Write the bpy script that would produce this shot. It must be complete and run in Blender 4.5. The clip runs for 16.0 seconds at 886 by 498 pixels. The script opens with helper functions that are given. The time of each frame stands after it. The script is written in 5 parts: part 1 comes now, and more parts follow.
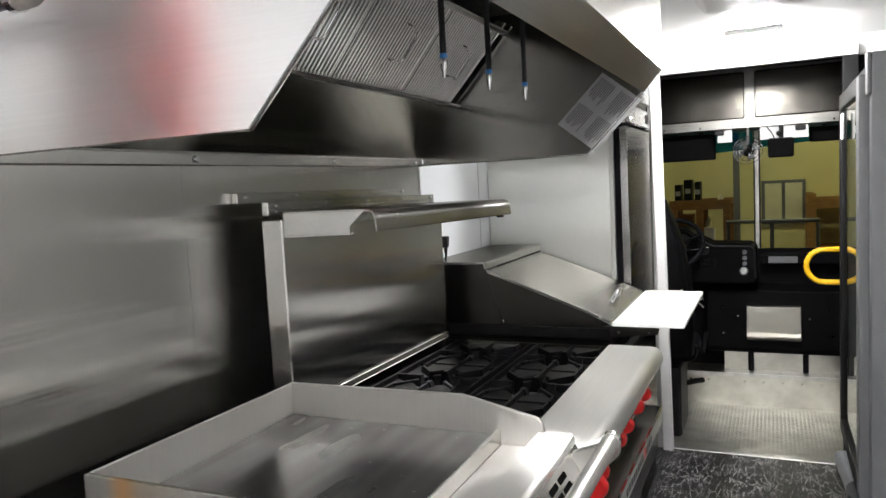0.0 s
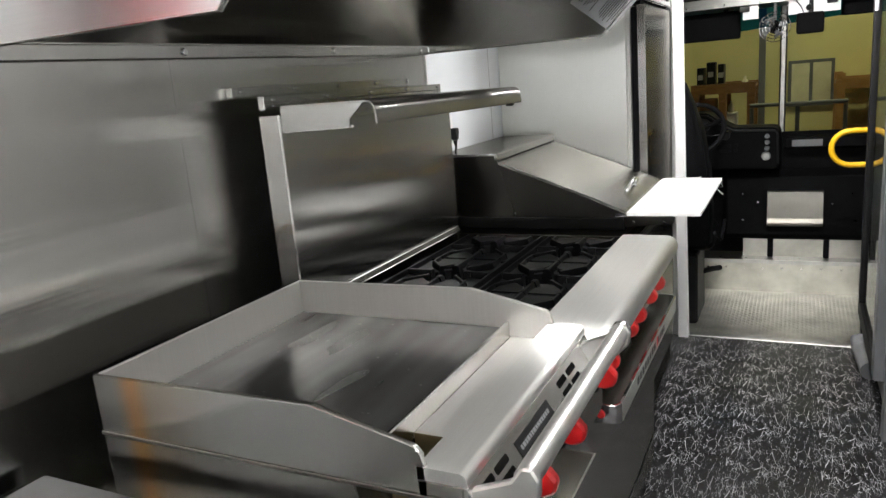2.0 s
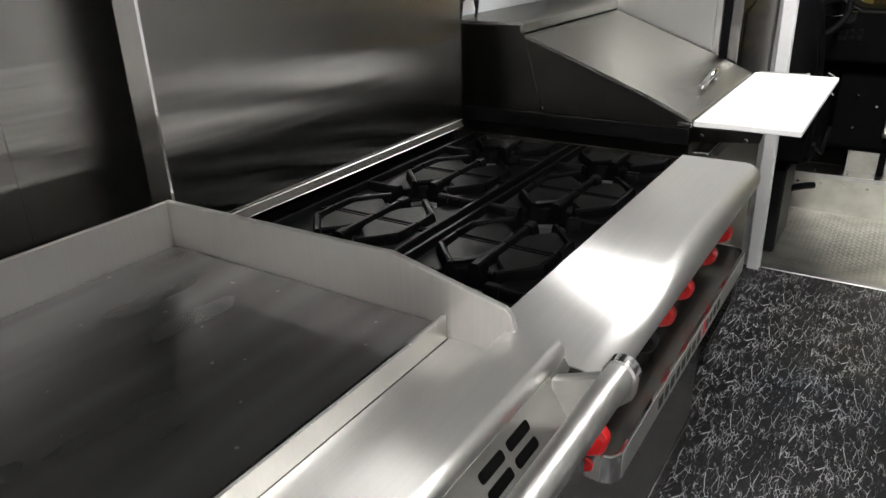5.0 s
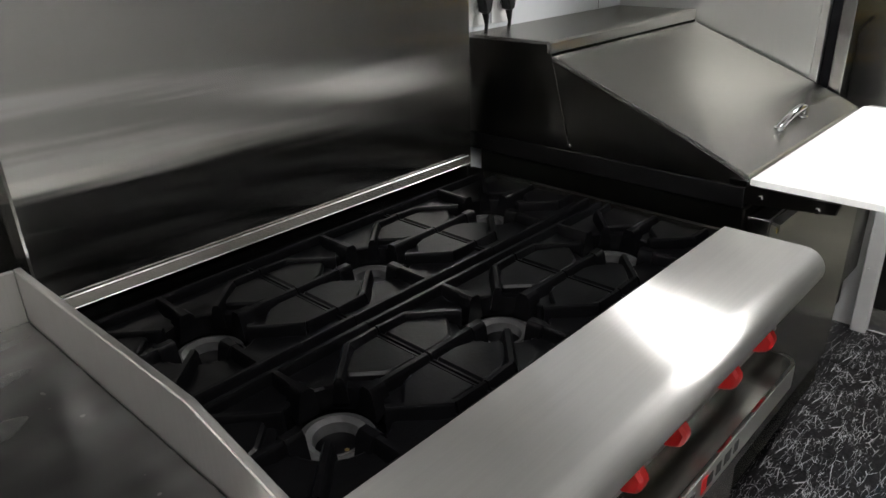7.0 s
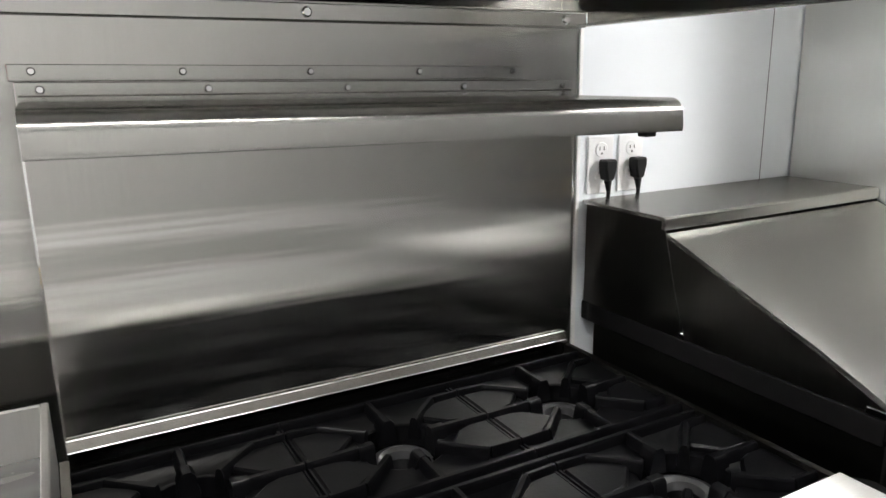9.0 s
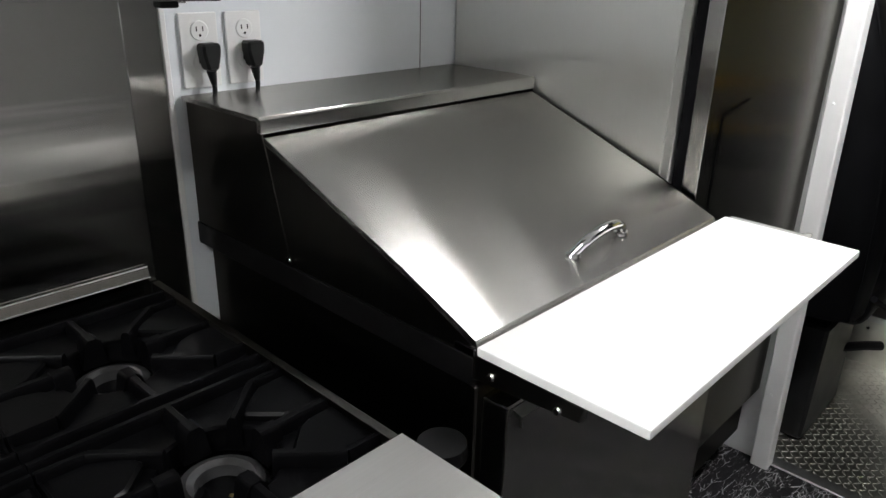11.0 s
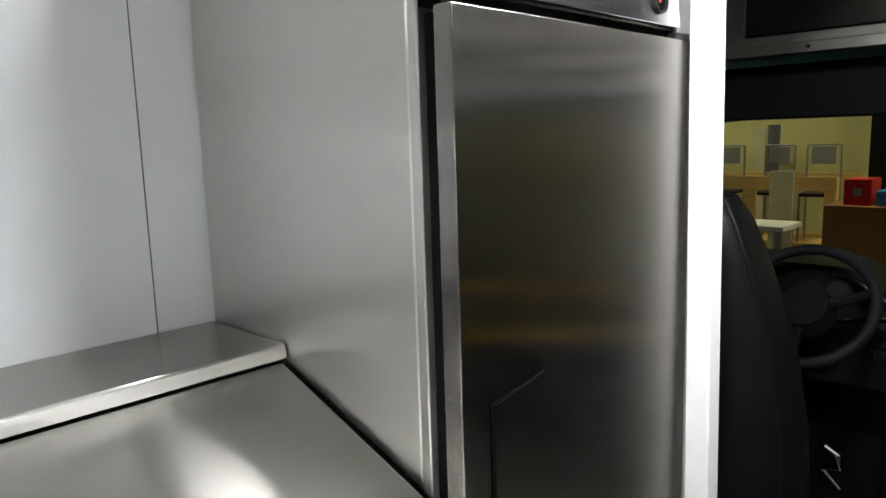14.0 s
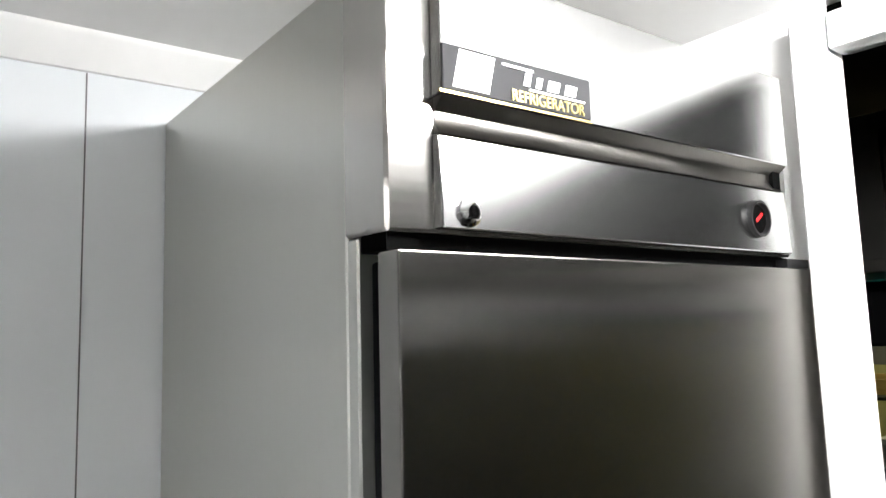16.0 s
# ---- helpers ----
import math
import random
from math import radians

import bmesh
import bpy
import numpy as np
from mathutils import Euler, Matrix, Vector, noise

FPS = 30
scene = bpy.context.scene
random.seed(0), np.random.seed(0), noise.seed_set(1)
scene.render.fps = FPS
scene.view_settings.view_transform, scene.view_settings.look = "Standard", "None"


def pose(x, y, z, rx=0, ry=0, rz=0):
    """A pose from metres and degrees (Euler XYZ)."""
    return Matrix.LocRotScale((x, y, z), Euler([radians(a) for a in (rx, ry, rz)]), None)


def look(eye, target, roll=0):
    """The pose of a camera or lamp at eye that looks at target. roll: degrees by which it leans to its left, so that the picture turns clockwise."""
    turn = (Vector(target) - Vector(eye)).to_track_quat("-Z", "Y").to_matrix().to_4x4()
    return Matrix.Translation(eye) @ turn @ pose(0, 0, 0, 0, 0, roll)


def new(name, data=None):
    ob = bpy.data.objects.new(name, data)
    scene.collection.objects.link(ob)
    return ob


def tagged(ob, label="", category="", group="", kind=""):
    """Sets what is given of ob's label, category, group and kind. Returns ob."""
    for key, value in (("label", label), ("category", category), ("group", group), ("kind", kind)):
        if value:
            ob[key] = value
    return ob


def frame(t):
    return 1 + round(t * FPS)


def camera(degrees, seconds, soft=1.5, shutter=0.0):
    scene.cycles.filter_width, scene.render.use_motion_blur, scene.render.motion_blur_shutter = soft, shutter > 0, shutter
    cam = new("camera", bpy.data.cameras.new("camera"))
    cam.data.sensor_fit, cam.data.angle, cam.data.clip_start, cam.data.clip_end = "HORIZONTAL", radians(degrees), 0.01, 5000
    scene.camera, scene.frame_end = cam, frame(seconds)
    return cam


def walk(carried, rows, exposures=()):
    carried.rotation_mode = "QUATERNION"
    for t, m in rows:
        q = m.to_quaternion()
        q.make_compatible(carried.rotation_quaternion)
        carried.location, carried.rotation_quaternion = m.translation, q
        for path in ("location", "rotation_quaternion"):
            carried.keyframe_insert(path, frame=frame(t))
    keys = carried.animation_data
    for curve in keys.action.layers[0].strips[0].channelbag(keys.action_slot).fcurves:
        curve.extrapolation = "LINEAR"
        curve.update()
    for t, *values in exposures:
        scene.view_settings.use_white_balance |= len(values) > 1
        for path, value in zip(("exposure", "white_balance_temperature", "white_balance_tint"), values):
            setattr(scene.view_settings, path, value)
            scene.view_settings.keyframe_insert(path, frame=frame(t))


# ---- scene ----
cam = camera(63.6, 16.0)
PATH = [
    (0, (1.183, -1.37, 1.441), (0.346, 0.437, 1.266), -3.0),
    (0.5, (1.187, -1.395, 1.472), (0.344, 0.414, 1.338), -3.7),
    (1, (1.184, -1.402, 1.478), (0.319, 0.4, 1.428), -4.2),
    (1.5, (1.185, -1.374, 1.448), (0.292, 0.391, 1.156), -4.7),
    (2, (1.188, -1.314, 1.427), (0.306, 0.422, 0.967), -4.9),
    (2.5, (1.175, -1.204, 1.405), (0.306, 0.492, 0.799), -4.8),
    (3, (1.16, -1.103, 1.39), (0.308, 0.562, 0.681), -3.0),
    (3.5, (1.135, -1.022, 1.384), (0.265, 0.615, 0.635), -2.2),
    (4, (1.086, -0.913, 1.385), (0.209, 0.732, 0.661), -1.7),
    (4.2, (1.067, -0.859, 1.378), (0.19, 0.783, 0.648), -1.6),
    (6.3, (1.151, -0.388, 1.361), (-0.080, 0.909, 0.464), -3.4),
    (6.5, (1.135, -0.341, 1.362), (-0.068, 0.991, 0.479), -2.3),
    (7, (1.127, -0.233, 1.388), (-0.13, 1.085, 0.561), -1.8),
    (7.5, (1.174, -0.137, 1.411), (-0.363, 0.972, 0.773), -4.4),
    (8, (1.207, -0.074, 1.432), (-0.502, 0.853, 0.96), -3.7),
    (8.5, (1.222, -0.015, 1.436), (-0.554, 0.813, 1.036), -2.1),
    (9, (1.199, 0.046, 1.424), (-0.507, 0.979, 0.954), -0.8),
    (9.5, (1.156, 0.162, 1.404), (-0.461, 1.175, 0.804), -0.6),
    (10, (1.147, 0.271, 1.382), (-0.319, 1.454, 0.709), -1.1),
    (10.2, (1.166, 0.313, 1.385), (-0.263, 1.516, 0.669), -0.4),
    (12.3, (1.185, 0.742, 1.385), (0.088, 2.274, 0.713), 1.2),
    (12.5, (1.196, 0.79, 1.389), (0.055, 2.303, 0.751), 0.3),
    (13, (1.24, 0.94, 1.407), (-0.019, 2.394, 0.858), -0.7),
    (13.5, (1.269, 1.038, 1.44), (-0.046, 2.477, 0.994), -1.0),
    (14, (1.235, 1.103, 1.492), (-0.134, 2.528, 1.183), -1.7),
    (14.5, (1.165, 1.175, 1.522), (-0.224, 2.605, 1.362), -2.0),
    (15, (1.119, 1.259, 1.536), (-0.244, 2.722, 1.505), -3.2),
    (15.5, (1.096, 1.372, 1.568), (-0.364, 2.735, 1.672), -2.9),
    (16, (1.092, 1.461, 1.595), (-0.501, 2.653, 1.805), -1.5),
]
EXPOSURES = [(0, 0.0, 6450, 10), (1.0, 0.12, 6450, 10), (1.5, 0.05, 6450, 10), (2.5, 0.05, 6450, 10), (4.2, -0.2, 6450, 10), (7, -0.4, 6450, 10), (8, 0.45, 6450, 10), (8.6, 0.25, 6450, 10), (9.5, 0.40, 6450, 10), (10.2, 0.25, 6450, 10),
             (12.3, -1.6, 6150, 10), (13, -1.3, 6200, 10), (14, 0.08, 6350, 10), (15, 0.15, 6400, 10), (16, 0.05, 6400, 10)]
walk(cam, [(t, look(eye, target, roll)) for t, eye, target, roll in PATH], EXPOSURES)

# ---- light ----
world = bpy.data.worlds.new("world")
scene.world = world
world.use_nodes = True
wbg = world.node_tree.nodes["Background"]
wbg.inputs[0].default_value = (0.75, 0.82, 1.0, 1)
wbg.inputs[1].default_value = 0.02

LED = 50.0          # kitchen ceiling lights
SHOP = 40.0         # watts of each hall light


# ---- materials ----
def mat_new(name):
    m = bpy.data.materials.new(name)
    m.use_nodes = True
    return m, m.node_tree.nodes, m.node_tree.links, m.node_tree.nodes["Principled BSDF"]


def coords(n, l, scale=(1, 1, 1)):
    tc = n.new("ShaderNodeTexCoord")
    mp = n.new("ShaderNodeMapping")
    mp.inputs["Scale"].default_value = scale
    l.new(tc.outputs["Object"], mp.inputs["Vector"])
    return mp.outputs["Vector"]


def noise_node(n, l, vec, scale, detail=4.0, rough=0.6):
    t = n.new("ShaderNodeTexNoise")
    t.inputs["Scale"].default_value, t.inputs["Detail"].default_value, t.inputs["Roughness"].default_value = scale, detail, rough
    l.new(vec, t.inputs["Vector"])
    return t.outputs["Fac"]


def ramp(n, l, fac, a, b, lo=0.3, hi=0.7):
    r = n.new("ShaderNodeMapRange")
    r.inputs["From Min"].default_value, r.inputs["From Max"].default_value = lo, hi
    r.inputs["To Min"].default_value, r.inputs["To Max"].default_value = a, b
    r.interpolation_type = "SMOOTHSTEP"
    l.new(fac, r.inputs["Value"])
    return r.outputs["Result"]


def mixcol(n, l, fac, a, b):
    m = n.new("ShaderNodeMix")
    m.data_type = "RGBA"
    m.inputs[6].default_value, m.inputs[7].default_value = (*a, 1), (*b, 1)
    l.new(fac, m.inputs[0])
    return m.outputs[2]


def bump(n, l, p, height, strength, dist=0.001):
    b = n.new("ShaderNodeBump")
    b.inputs["Strength"].default_value, b.inputs["Distance"].default_value = strength, dist
    l.new(height, b.inputs["Height"])
    l.new(b.outputs["Normal"], p.inputs["Normal"])


def steel(name, axis="Z", rough=0.26, aniso=0.75, base=(0.52, 0.51, 0.49), wave=0.0, haze=0.12, orange_x=0.0, streak=0.12, tone=0.14):
    """Brushed stainless sheet: light spreads across the grain (Z: upright grain, V: level grain on upright sheets, Y: tops, X: plates),
    with a weak wide haze, soft smudges and a slight waviness."""
    m, n, l, p = mat_new(name)
    out = n["Material Output"]
    n.remove(p)
    big = noise_node(n, l, coords(n, l), 2.2, 2, 0.45)
    grain = {"Z": (1, 1, 0.02), "V": (0.02, 0.02, 1), "Y": (1, 0.02, 1), "X": (0.02, 1, 1)}[axis]
    fine = noise_node(n, l, coords(n, l, grain), 220, 2, 0.6)
    av = n.new("ShaderNodeMath")
    av.operation = "MULTIPLY_ADD"
    l.new(fine, av.inputs[0])
    av.inputs[1].default_value = 0.6
    l.new(ramp(n, l, big, 0, 0.4, 0.2, 0.8), av.inputs[2])
    col = mixcol(n, l, av.outputs[0], tuple(c * (1 - tone) for c in base), tuple(min(1.0, c * (1 + tone * 0.43)) for c in base))
    # orange band at this x, with brown fading out towards greater x
    if orange_x:
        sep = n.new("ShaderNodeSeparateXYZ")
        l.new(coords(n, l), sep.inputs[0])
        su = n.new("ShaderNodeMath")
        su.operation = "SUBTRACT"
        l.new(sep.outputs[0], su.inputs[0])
        su.inputs[1].default_value = orange_x
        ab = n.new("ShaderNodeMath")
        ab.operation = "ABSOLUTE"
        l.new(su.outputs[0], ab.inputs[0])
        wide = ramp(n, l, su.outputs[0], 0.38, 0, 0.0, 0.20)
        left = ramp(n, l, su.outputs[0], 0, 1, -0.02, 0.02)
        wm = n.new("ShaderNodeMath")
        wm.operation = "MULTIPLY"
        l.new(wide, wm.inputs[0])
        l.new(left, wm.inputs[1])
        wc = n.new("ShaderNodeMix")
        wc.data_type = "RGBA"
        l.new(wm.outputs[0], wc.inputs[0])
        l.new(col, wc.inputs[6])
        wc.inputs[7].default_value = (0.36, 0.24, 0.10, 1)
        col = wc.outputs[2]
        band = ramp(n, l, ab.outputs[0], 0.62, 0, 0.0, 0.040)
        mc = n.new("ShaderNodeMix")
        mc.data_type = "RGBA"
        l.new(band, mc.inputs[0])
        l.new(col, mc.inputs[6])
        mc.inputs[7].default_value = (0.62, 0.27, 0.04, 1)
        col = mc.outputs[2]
    tg = n.new("ShaderNodeCombineXYZ")
    for k, c in enumerate({"Z": (0.71, 0.71, 0), "Y": (1, 0, 0.15), "X": (0, 1, 0), "V": (0.05, 0, 1)}[axis]):
        tg.inputs[k].default_value = c
    g = n.new("ShaderNodeBsdfAnisotropic")
    g.distribution = "BECKMANN"
    h = n.new("ShaderNodeBsdfAnisotropic")
    h.distribution = "GGX"
    for q, an in ((g, aniso), (h, aniso * 0.4)):
        l.new(col, q.inputs["Color"])
        q.inputs["Anisotropy"].default_value = -an
        l.new(tg.outputs[0], q.inputs["Tangent"])
    g.inputs["Roughness"].default_value = rough
    h.inputs["Roughness"].default_value = min(0.6, rough * 2.0)
    mx = n.new("ShaderNodeMixShader")
    mx.inputs[0].default_value = haze
    l.new(g.outputs[0], mx.inputs[1])
    l.new(h.outputs[0], mx.inputs[2])
    l.new(mx.outputs[0], out.inputs["Surface"])
    if wave:
        bu = n.new("ShaderNodeBump")
        bu.inputs["Strength"].default_value, bu.inputs["Distance"].default_value = wave, 0.02
        sm = n.new("ShaderNodeMath")
        sm.operation = "MULTIPLY_ADD"
        l.new(noise_node(n, l, coords(n, l, (1, 0.05, 1.0)), 26, 2, 0.5), sm.inputs[0])
        sm.inputs[1].default_value = streak
        l.new(noise_node(n, l, coords(n, l, (1, 0.16, 1.5)), 3.6, 2, 0.45), sm.inputs[2])
        l.new(sm.outputs[0], bu.inputs["Height"])
        for q in (g, h):
            l.new(bu.outputs["Normal"], q.inputs["Normal"])
    return m


def griddle_steel():
    """Ground steel plate: a dull mirror, cloudy from wiping, with arcs of fine scratches and a few pale specks."""
    m, n, l, p = mat_new("griddle_plate_steel")
    p.inputs["Metallic"].default_value = 1.0
    tc = n.new("ShaderNodeTexCoord")
    mp = n.new("ShaderNodeMapping")
    mp.inputs["Rotation"].default_value = (0, 0, radians(14))
    mp.inputs["Scale"].default_value = (1, 0.16, 1)
    l.new(tc.outputs["Object"], mp.inputs["Vector"])
    cloud = noise_node(n, l, coords(n, l), 4.0, 2, 0.5)
    smear = noise_node(n, l, mp.outputs[0], 20, 1, 0.4)
    both = n.new("ShaderNodeMath")
    both.operation = "MULTIPLY_ADD"
    l.new(smear, both.inputs[0])
    both.inputs[1].default_value = 0.55
    half = n.new("ShaderNodeMath")
    half.operation = "MULTIPLY"
    l.new(cloud, half.inputs[0])
    half.inputs[1].default_value = 0.45
    l.new(half.outputs[0], both.inputs[2])
    fine = noise_node(n, l, coords(n, l, (0.03, 1, 1)), 320, 2, 0.6)
    tone = mixcol(n, l, ramp(n, l, cloud, 0, 1, 0.3, 0.7), (0.185, 0.183, 0.183), (0.205, 0.204, 0.206))
    speck = ramp(n, l, noise_node(n, l, coords(n, l), 75, 1, 0.4), 0, 0.8, 0.765, 0.80)
    mc = n.new("ShaderNodeMix")
    mc.data_type = "RGBA"
    l.new(speck, mc.inputs[0])
    l.new(tone, mc.inputs[6])
    mc.inputs[7].default_value = (0.50, 0.49, 0.47, 1)
    n.remove(p)
    bu = n.new("ShaderNodeBump")
    bu.inputs["Strength"].default_value, bu.inputs["Distance"].default_value = 0.05, 0.0004
    l.new(fine, bu.inputs["Height"])
    lobes = []
    for rough in (0.20, 0.46):
        g = n.new("ShaderNodeBsdfAnisotropic")
        g.distribution = "GGX"
        g.inputs["Roughness"].default_value = rough
        l.new(mc.outputs[2], g.inputs["Color"])
        l.new(bu.outputs["Normal"], g.inputs["Normal"])
        lobes.append(g)
    mx = n.new("ShaderNodeMixShader")
    l.new(ramp(n, l, both.outputs[0], 0.24, 0.42, 0.32, 0.70), mx.inputs[0])
    l.new(lobes[0].outputs[0], mx.inputs[1])
    l.new(lobes[1].outputs[0], mx.inputs[2])
    l.new(mx.outputs[0], n["Material Output"].inputs["Surface"])
    return m


def plain(name, col, rough=0.5, metal=0.0, var=0.12, scale=12, bumps=0.0, bscale=200, spec=0.5, coat=0.0):
    """Paint, plastic or cast metal with a little unevenness of tone and relief."""
    m, n, l, p = mat_new(name)
    v = coords(n, l)
    f = noise_node(n, l, v, scale, 3, 0.55)
    l.new(mixcol(n, l, ramp(n, l, f, 0, 1, 0.2, 0.8), tuple(c * (1 - var) for c in col), tuple(min(1, c * (1 + var * 0.5)) for c in col)), p.inputs["Base Color"])
    l.new(ramp(n, l, f, max(0.02, rough - 0.025), min(1, rough + 0.025), 0.2, 0.8), p.inputs["Roughness"])
    p.inputs["Metallic"].default_value = metal
    p.inputs["Specular IOR Level"].default_value = spec
    p.inputs["Coat Weight"].default_value = coat
    if bumps:
        bump(n, l, p, noise_node(n, l, v, bscale, 3), bumps, 0.0006)
    return m


def glow(name, col, strength):
    m, n, l, p = mat_new(name)
    p.inputs["Base Color"].default_value = (*col, 1)
    p.inputs["Emission Color"].default_value = (*col, 1)
    p.inputs["Emission Strength"].default_value = strength
    return m


def glass(name, tint=(0.95, 0.97, 0.93), rough=0.0):
    m, n, l, p = mat_new(name)
    p.inputs["Base Color"].default_value = (*tint, 1)
    p.inputs["Transmission Weight"].default_value = 1.0
    p.inputs["Roughness"].default_value = rough
    p.inputs["IOR"].default_value = 1.1
    return m


def marble_floor():
    """Black printed floor tile with clustered short white veins."""
    m, n, l, p = mat_new("marble_vinyl")
    tc = n.new("ShaderNodeTexCoord")
    total = None
    v = tc.outputs["Object"]
    warp = n.new("ShaderNodeTexNoise")
    warp.inputs["Scale"].default_value, warp.inputs["Detail"].default_value, warp.inputs["Roughness"].default_value = 44, 4, 0.65
    l.new(v, warp.inputs["Vector"])
    wv = n.new("ShaderNodeVectorMath")
    wv.operation = "MULTIPLY_ADD"
    l.new(warp.outputs["Color"], wv.inputs[0])
    wv.inputs[1].default_value = (0.0095, 0.0095, 0)
    l.new(v, wv.inputs[2])
    for ang, sc, st, wid, gs, lo, hi in ((-38, 34, 0.28, 0.026, 24, 0.50, 0.58), (30, 50, 0.30, 0.026, 26, 0.52, 0.60), (-58, 70, 0.28, 0.040, 20, 0.53, 0.63), (-15, 100, 0.32, 0.065, 28, 0.52, 0.64)):
        mp = n.new("ShaderNodeMapping")
        mp.inputs["Rotation"].default_value = (0, 0, radians(ang))
        mp.inputs["Scale"].default_value = (1, st, 1)
        mp.inputs["Location"].default_value = (ang * 0.13, sc * 0.07, 0.3)
        l.new(wv.outputs[0], mp.inputs["Vector"])
        vo = n.new("ShaderNodeTexVoronoi")
        vo.feature = "DISTANCE_TO_EDGE"
        vo.inputs["Scale"].default_value = sc
        l.new(mp.outputs[0], vo.inputs["Vector"])
        line = ramp(n, l, vo.outputs["Distance"], 1, 0, 0.0, wid)
        gate = ramp(n, l, noise_node(n, l, mp.outputs[0], gs, 4, 0.7), 0, 1, lo, hi)
        mu = n.new("ShaderNodeMath")
        mu.operation = "MULTIPLY"
        l.new(line, mu.inputs[0])
        l.new(gate, mu.inputs[1])
        if total is None:
            total = mu.outputs[0]
        else:
            ad = n.new("ShaderNodeMath")
            ad.operation, ad.use_clamp = "ADD", True
            l.new(total, ad.inputs[0])
            l.new(mu.outputs[0], ad.inputs[1])
            total = ad.outputs[0]
    grey = mixcol(n, l, ramp(n, l, noise_node(n, l, v, 60, 5, 0.75), 0, 1, 0.42, 0.72), (0.003, 0.0028, 0.0033), (0.018, 0.0165, 0.018))
    mc = n.new("ShaderNodeMix")
    mc.data_type = "RGBA"
    l.new(total, mc.inputs[0])
    l.new(grey, mc.inputs[6])
    mc.inputs[7].default_value = (0.45, 0.44, 0.45, 1)
    l.new(mc.outputs[2], p.inputs["Base Color"])
    p.inputs["Roughness"].default_value = 0.40
    p.inputs["Specular IOR Level"].default_value = 0.16
    bump(n, l, p, noise_node(n, l, v, 160, 3), 0.25, 0.0006)
    return m


def wood(name, a, b, rough=0.55):
    m, n, l, p = mat_new(name)
    v = coords(n, l, (3, 3, 18))
    f = noise_node(n, l, v, 3, 6, 0.65)
    l.new(mixcol(n, l, ramp(n, l, f, 0, 1), a, b), p.inputs["Base Color"])
    p.inputs["Roughness"].default_value = rough
    return m


# Light and shade are partly in the bases: pale tops, dark sides, one stainless.
ST_WALL = steel("stainless_wall_sheet", "Z", 0.21, 0.72, wave=0.14, haze=0.06, streak=0.22)
ST_V = steel("stainless_vertical_grain", "Z", 0.19, 0.78, wave=0.05, haze=0.06, streak=0.45)
# door and head bases lowered to carry the dark cab they mirror
ST_DOOR = steel("stainless_door_darkened", "Z", 0.225, 0.76, base=(0.275, 0.267, 0.252), wave=0.015, haze=0.08, streak=0.3)
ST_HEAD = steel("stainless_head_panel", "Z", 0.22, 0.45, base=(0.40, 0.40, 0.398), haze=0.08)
ST_LID = steel("stainless_lid", "Y", 0.235, 0.80, base=(0.46, 0.45, 0.43))
ST_TOP = steel("stainless_top", "Y", 0.295, 0.75, base=(0.80, 0.79, 0.77), haze=0.22)
ST_HOOD = steel("stainless_hood", "V", 0.28, 0.6, base=(0.64, 0.63, 0.61), wave=0.05)
ST_ROLL = steel("stainless_rolled_edge", "Z", 0.27, 0.4, base=(0.46, 0.45, 0.43), haze=0.12)
# hood's inner sheets: the dimness they mirror is put into the base
ST_HOODIN = steel("stainless_hood_darkened", "Z", 0.18, 0.5, base=(0.38, 0.37, 0.35), wave=0.04, haze=0.04)
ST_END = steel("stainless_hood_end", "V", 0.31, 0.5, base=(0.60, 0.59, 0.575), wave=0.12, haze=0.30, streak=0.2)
ST_PLAIN = steel("stainless_satin", "Z", 0.24, 0.2)
# base darkened for the dark surroundings that these sides mirror
ST_DARK = steel("stainless_darkened", "Z", 0.30, 0.4, base=(0.125, 0.12, 0.112), haze=0.05)
ST_SIDE = steel("orange_banded_side", "Z", 0.27, 0.70, base=(0.42, 0.41, 0.39), orange_x=0.215)
ST_BODY = steel("orange_banded_body", "Z", 0.25, 0.6, base=(0.27, 0.26, 0.245), orange_x=0.215)
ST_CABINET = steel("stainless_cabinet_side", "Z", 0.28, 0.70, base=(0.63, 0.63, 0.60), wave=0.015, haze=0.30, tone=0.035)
ST_SPLASH = steel("stainless_splash", "Z", 0.34, 0.4, base=(0.50, 0.49, 0.47), haze=0.45)
CAB_METAL = plain("dull_cab_metal", (0.25, 0.245, 0.23), 0.32, 1.0, 0.12, 10)
GRIDDLE = griddle_steel()
# shade of the handle's inside and the riser's foot, put into the base
HANDLE = steel("darkened_trim_steel", "Y", 0.26, 0.3, base=(0.26, 0.25, 0.23), haze=0.15)
ST_PANEL = steel("stainless_control_panel", "Z", 0.36, 0.4, base=(0.66, 0.65, 0.63), haze=0.4)
ST_OVEN = steel("stainless_oven_door", "Z", 0.22, 0.7, base=(0.56, 0.55, 0.53), wave=0.04, haze=0.15, streak=0.4)
CHROME = plain("chrome", (0.72, 0.72, 0.72), 0.08, 1.0, 0.05)
TUBE = plain("satin_tube", (0.72, 0.71, 0.69), 0.32, 1.0, 0.08, 40)
ALU = plain("aluminium", (0.58, 0.58, 0.57), 0.34, 1.0, 0.15, 20)
ALU_PLATE = plain("worn_aluminium_plate", (0.60, 0.59, 0.54), 0.33, 1.0, 0.25, 8, 0.2, 120)
FILTER = plain("filter_steel", (0.90, 0.89, 0.86), 0.22, 0.45, 0.1, 30)
CAST = plain("cast_iron_enamel", (0.0018, 0.0018, 0.0021), 0.30, 0.0, 0.3, 30, 0.35, 260, 0.055)
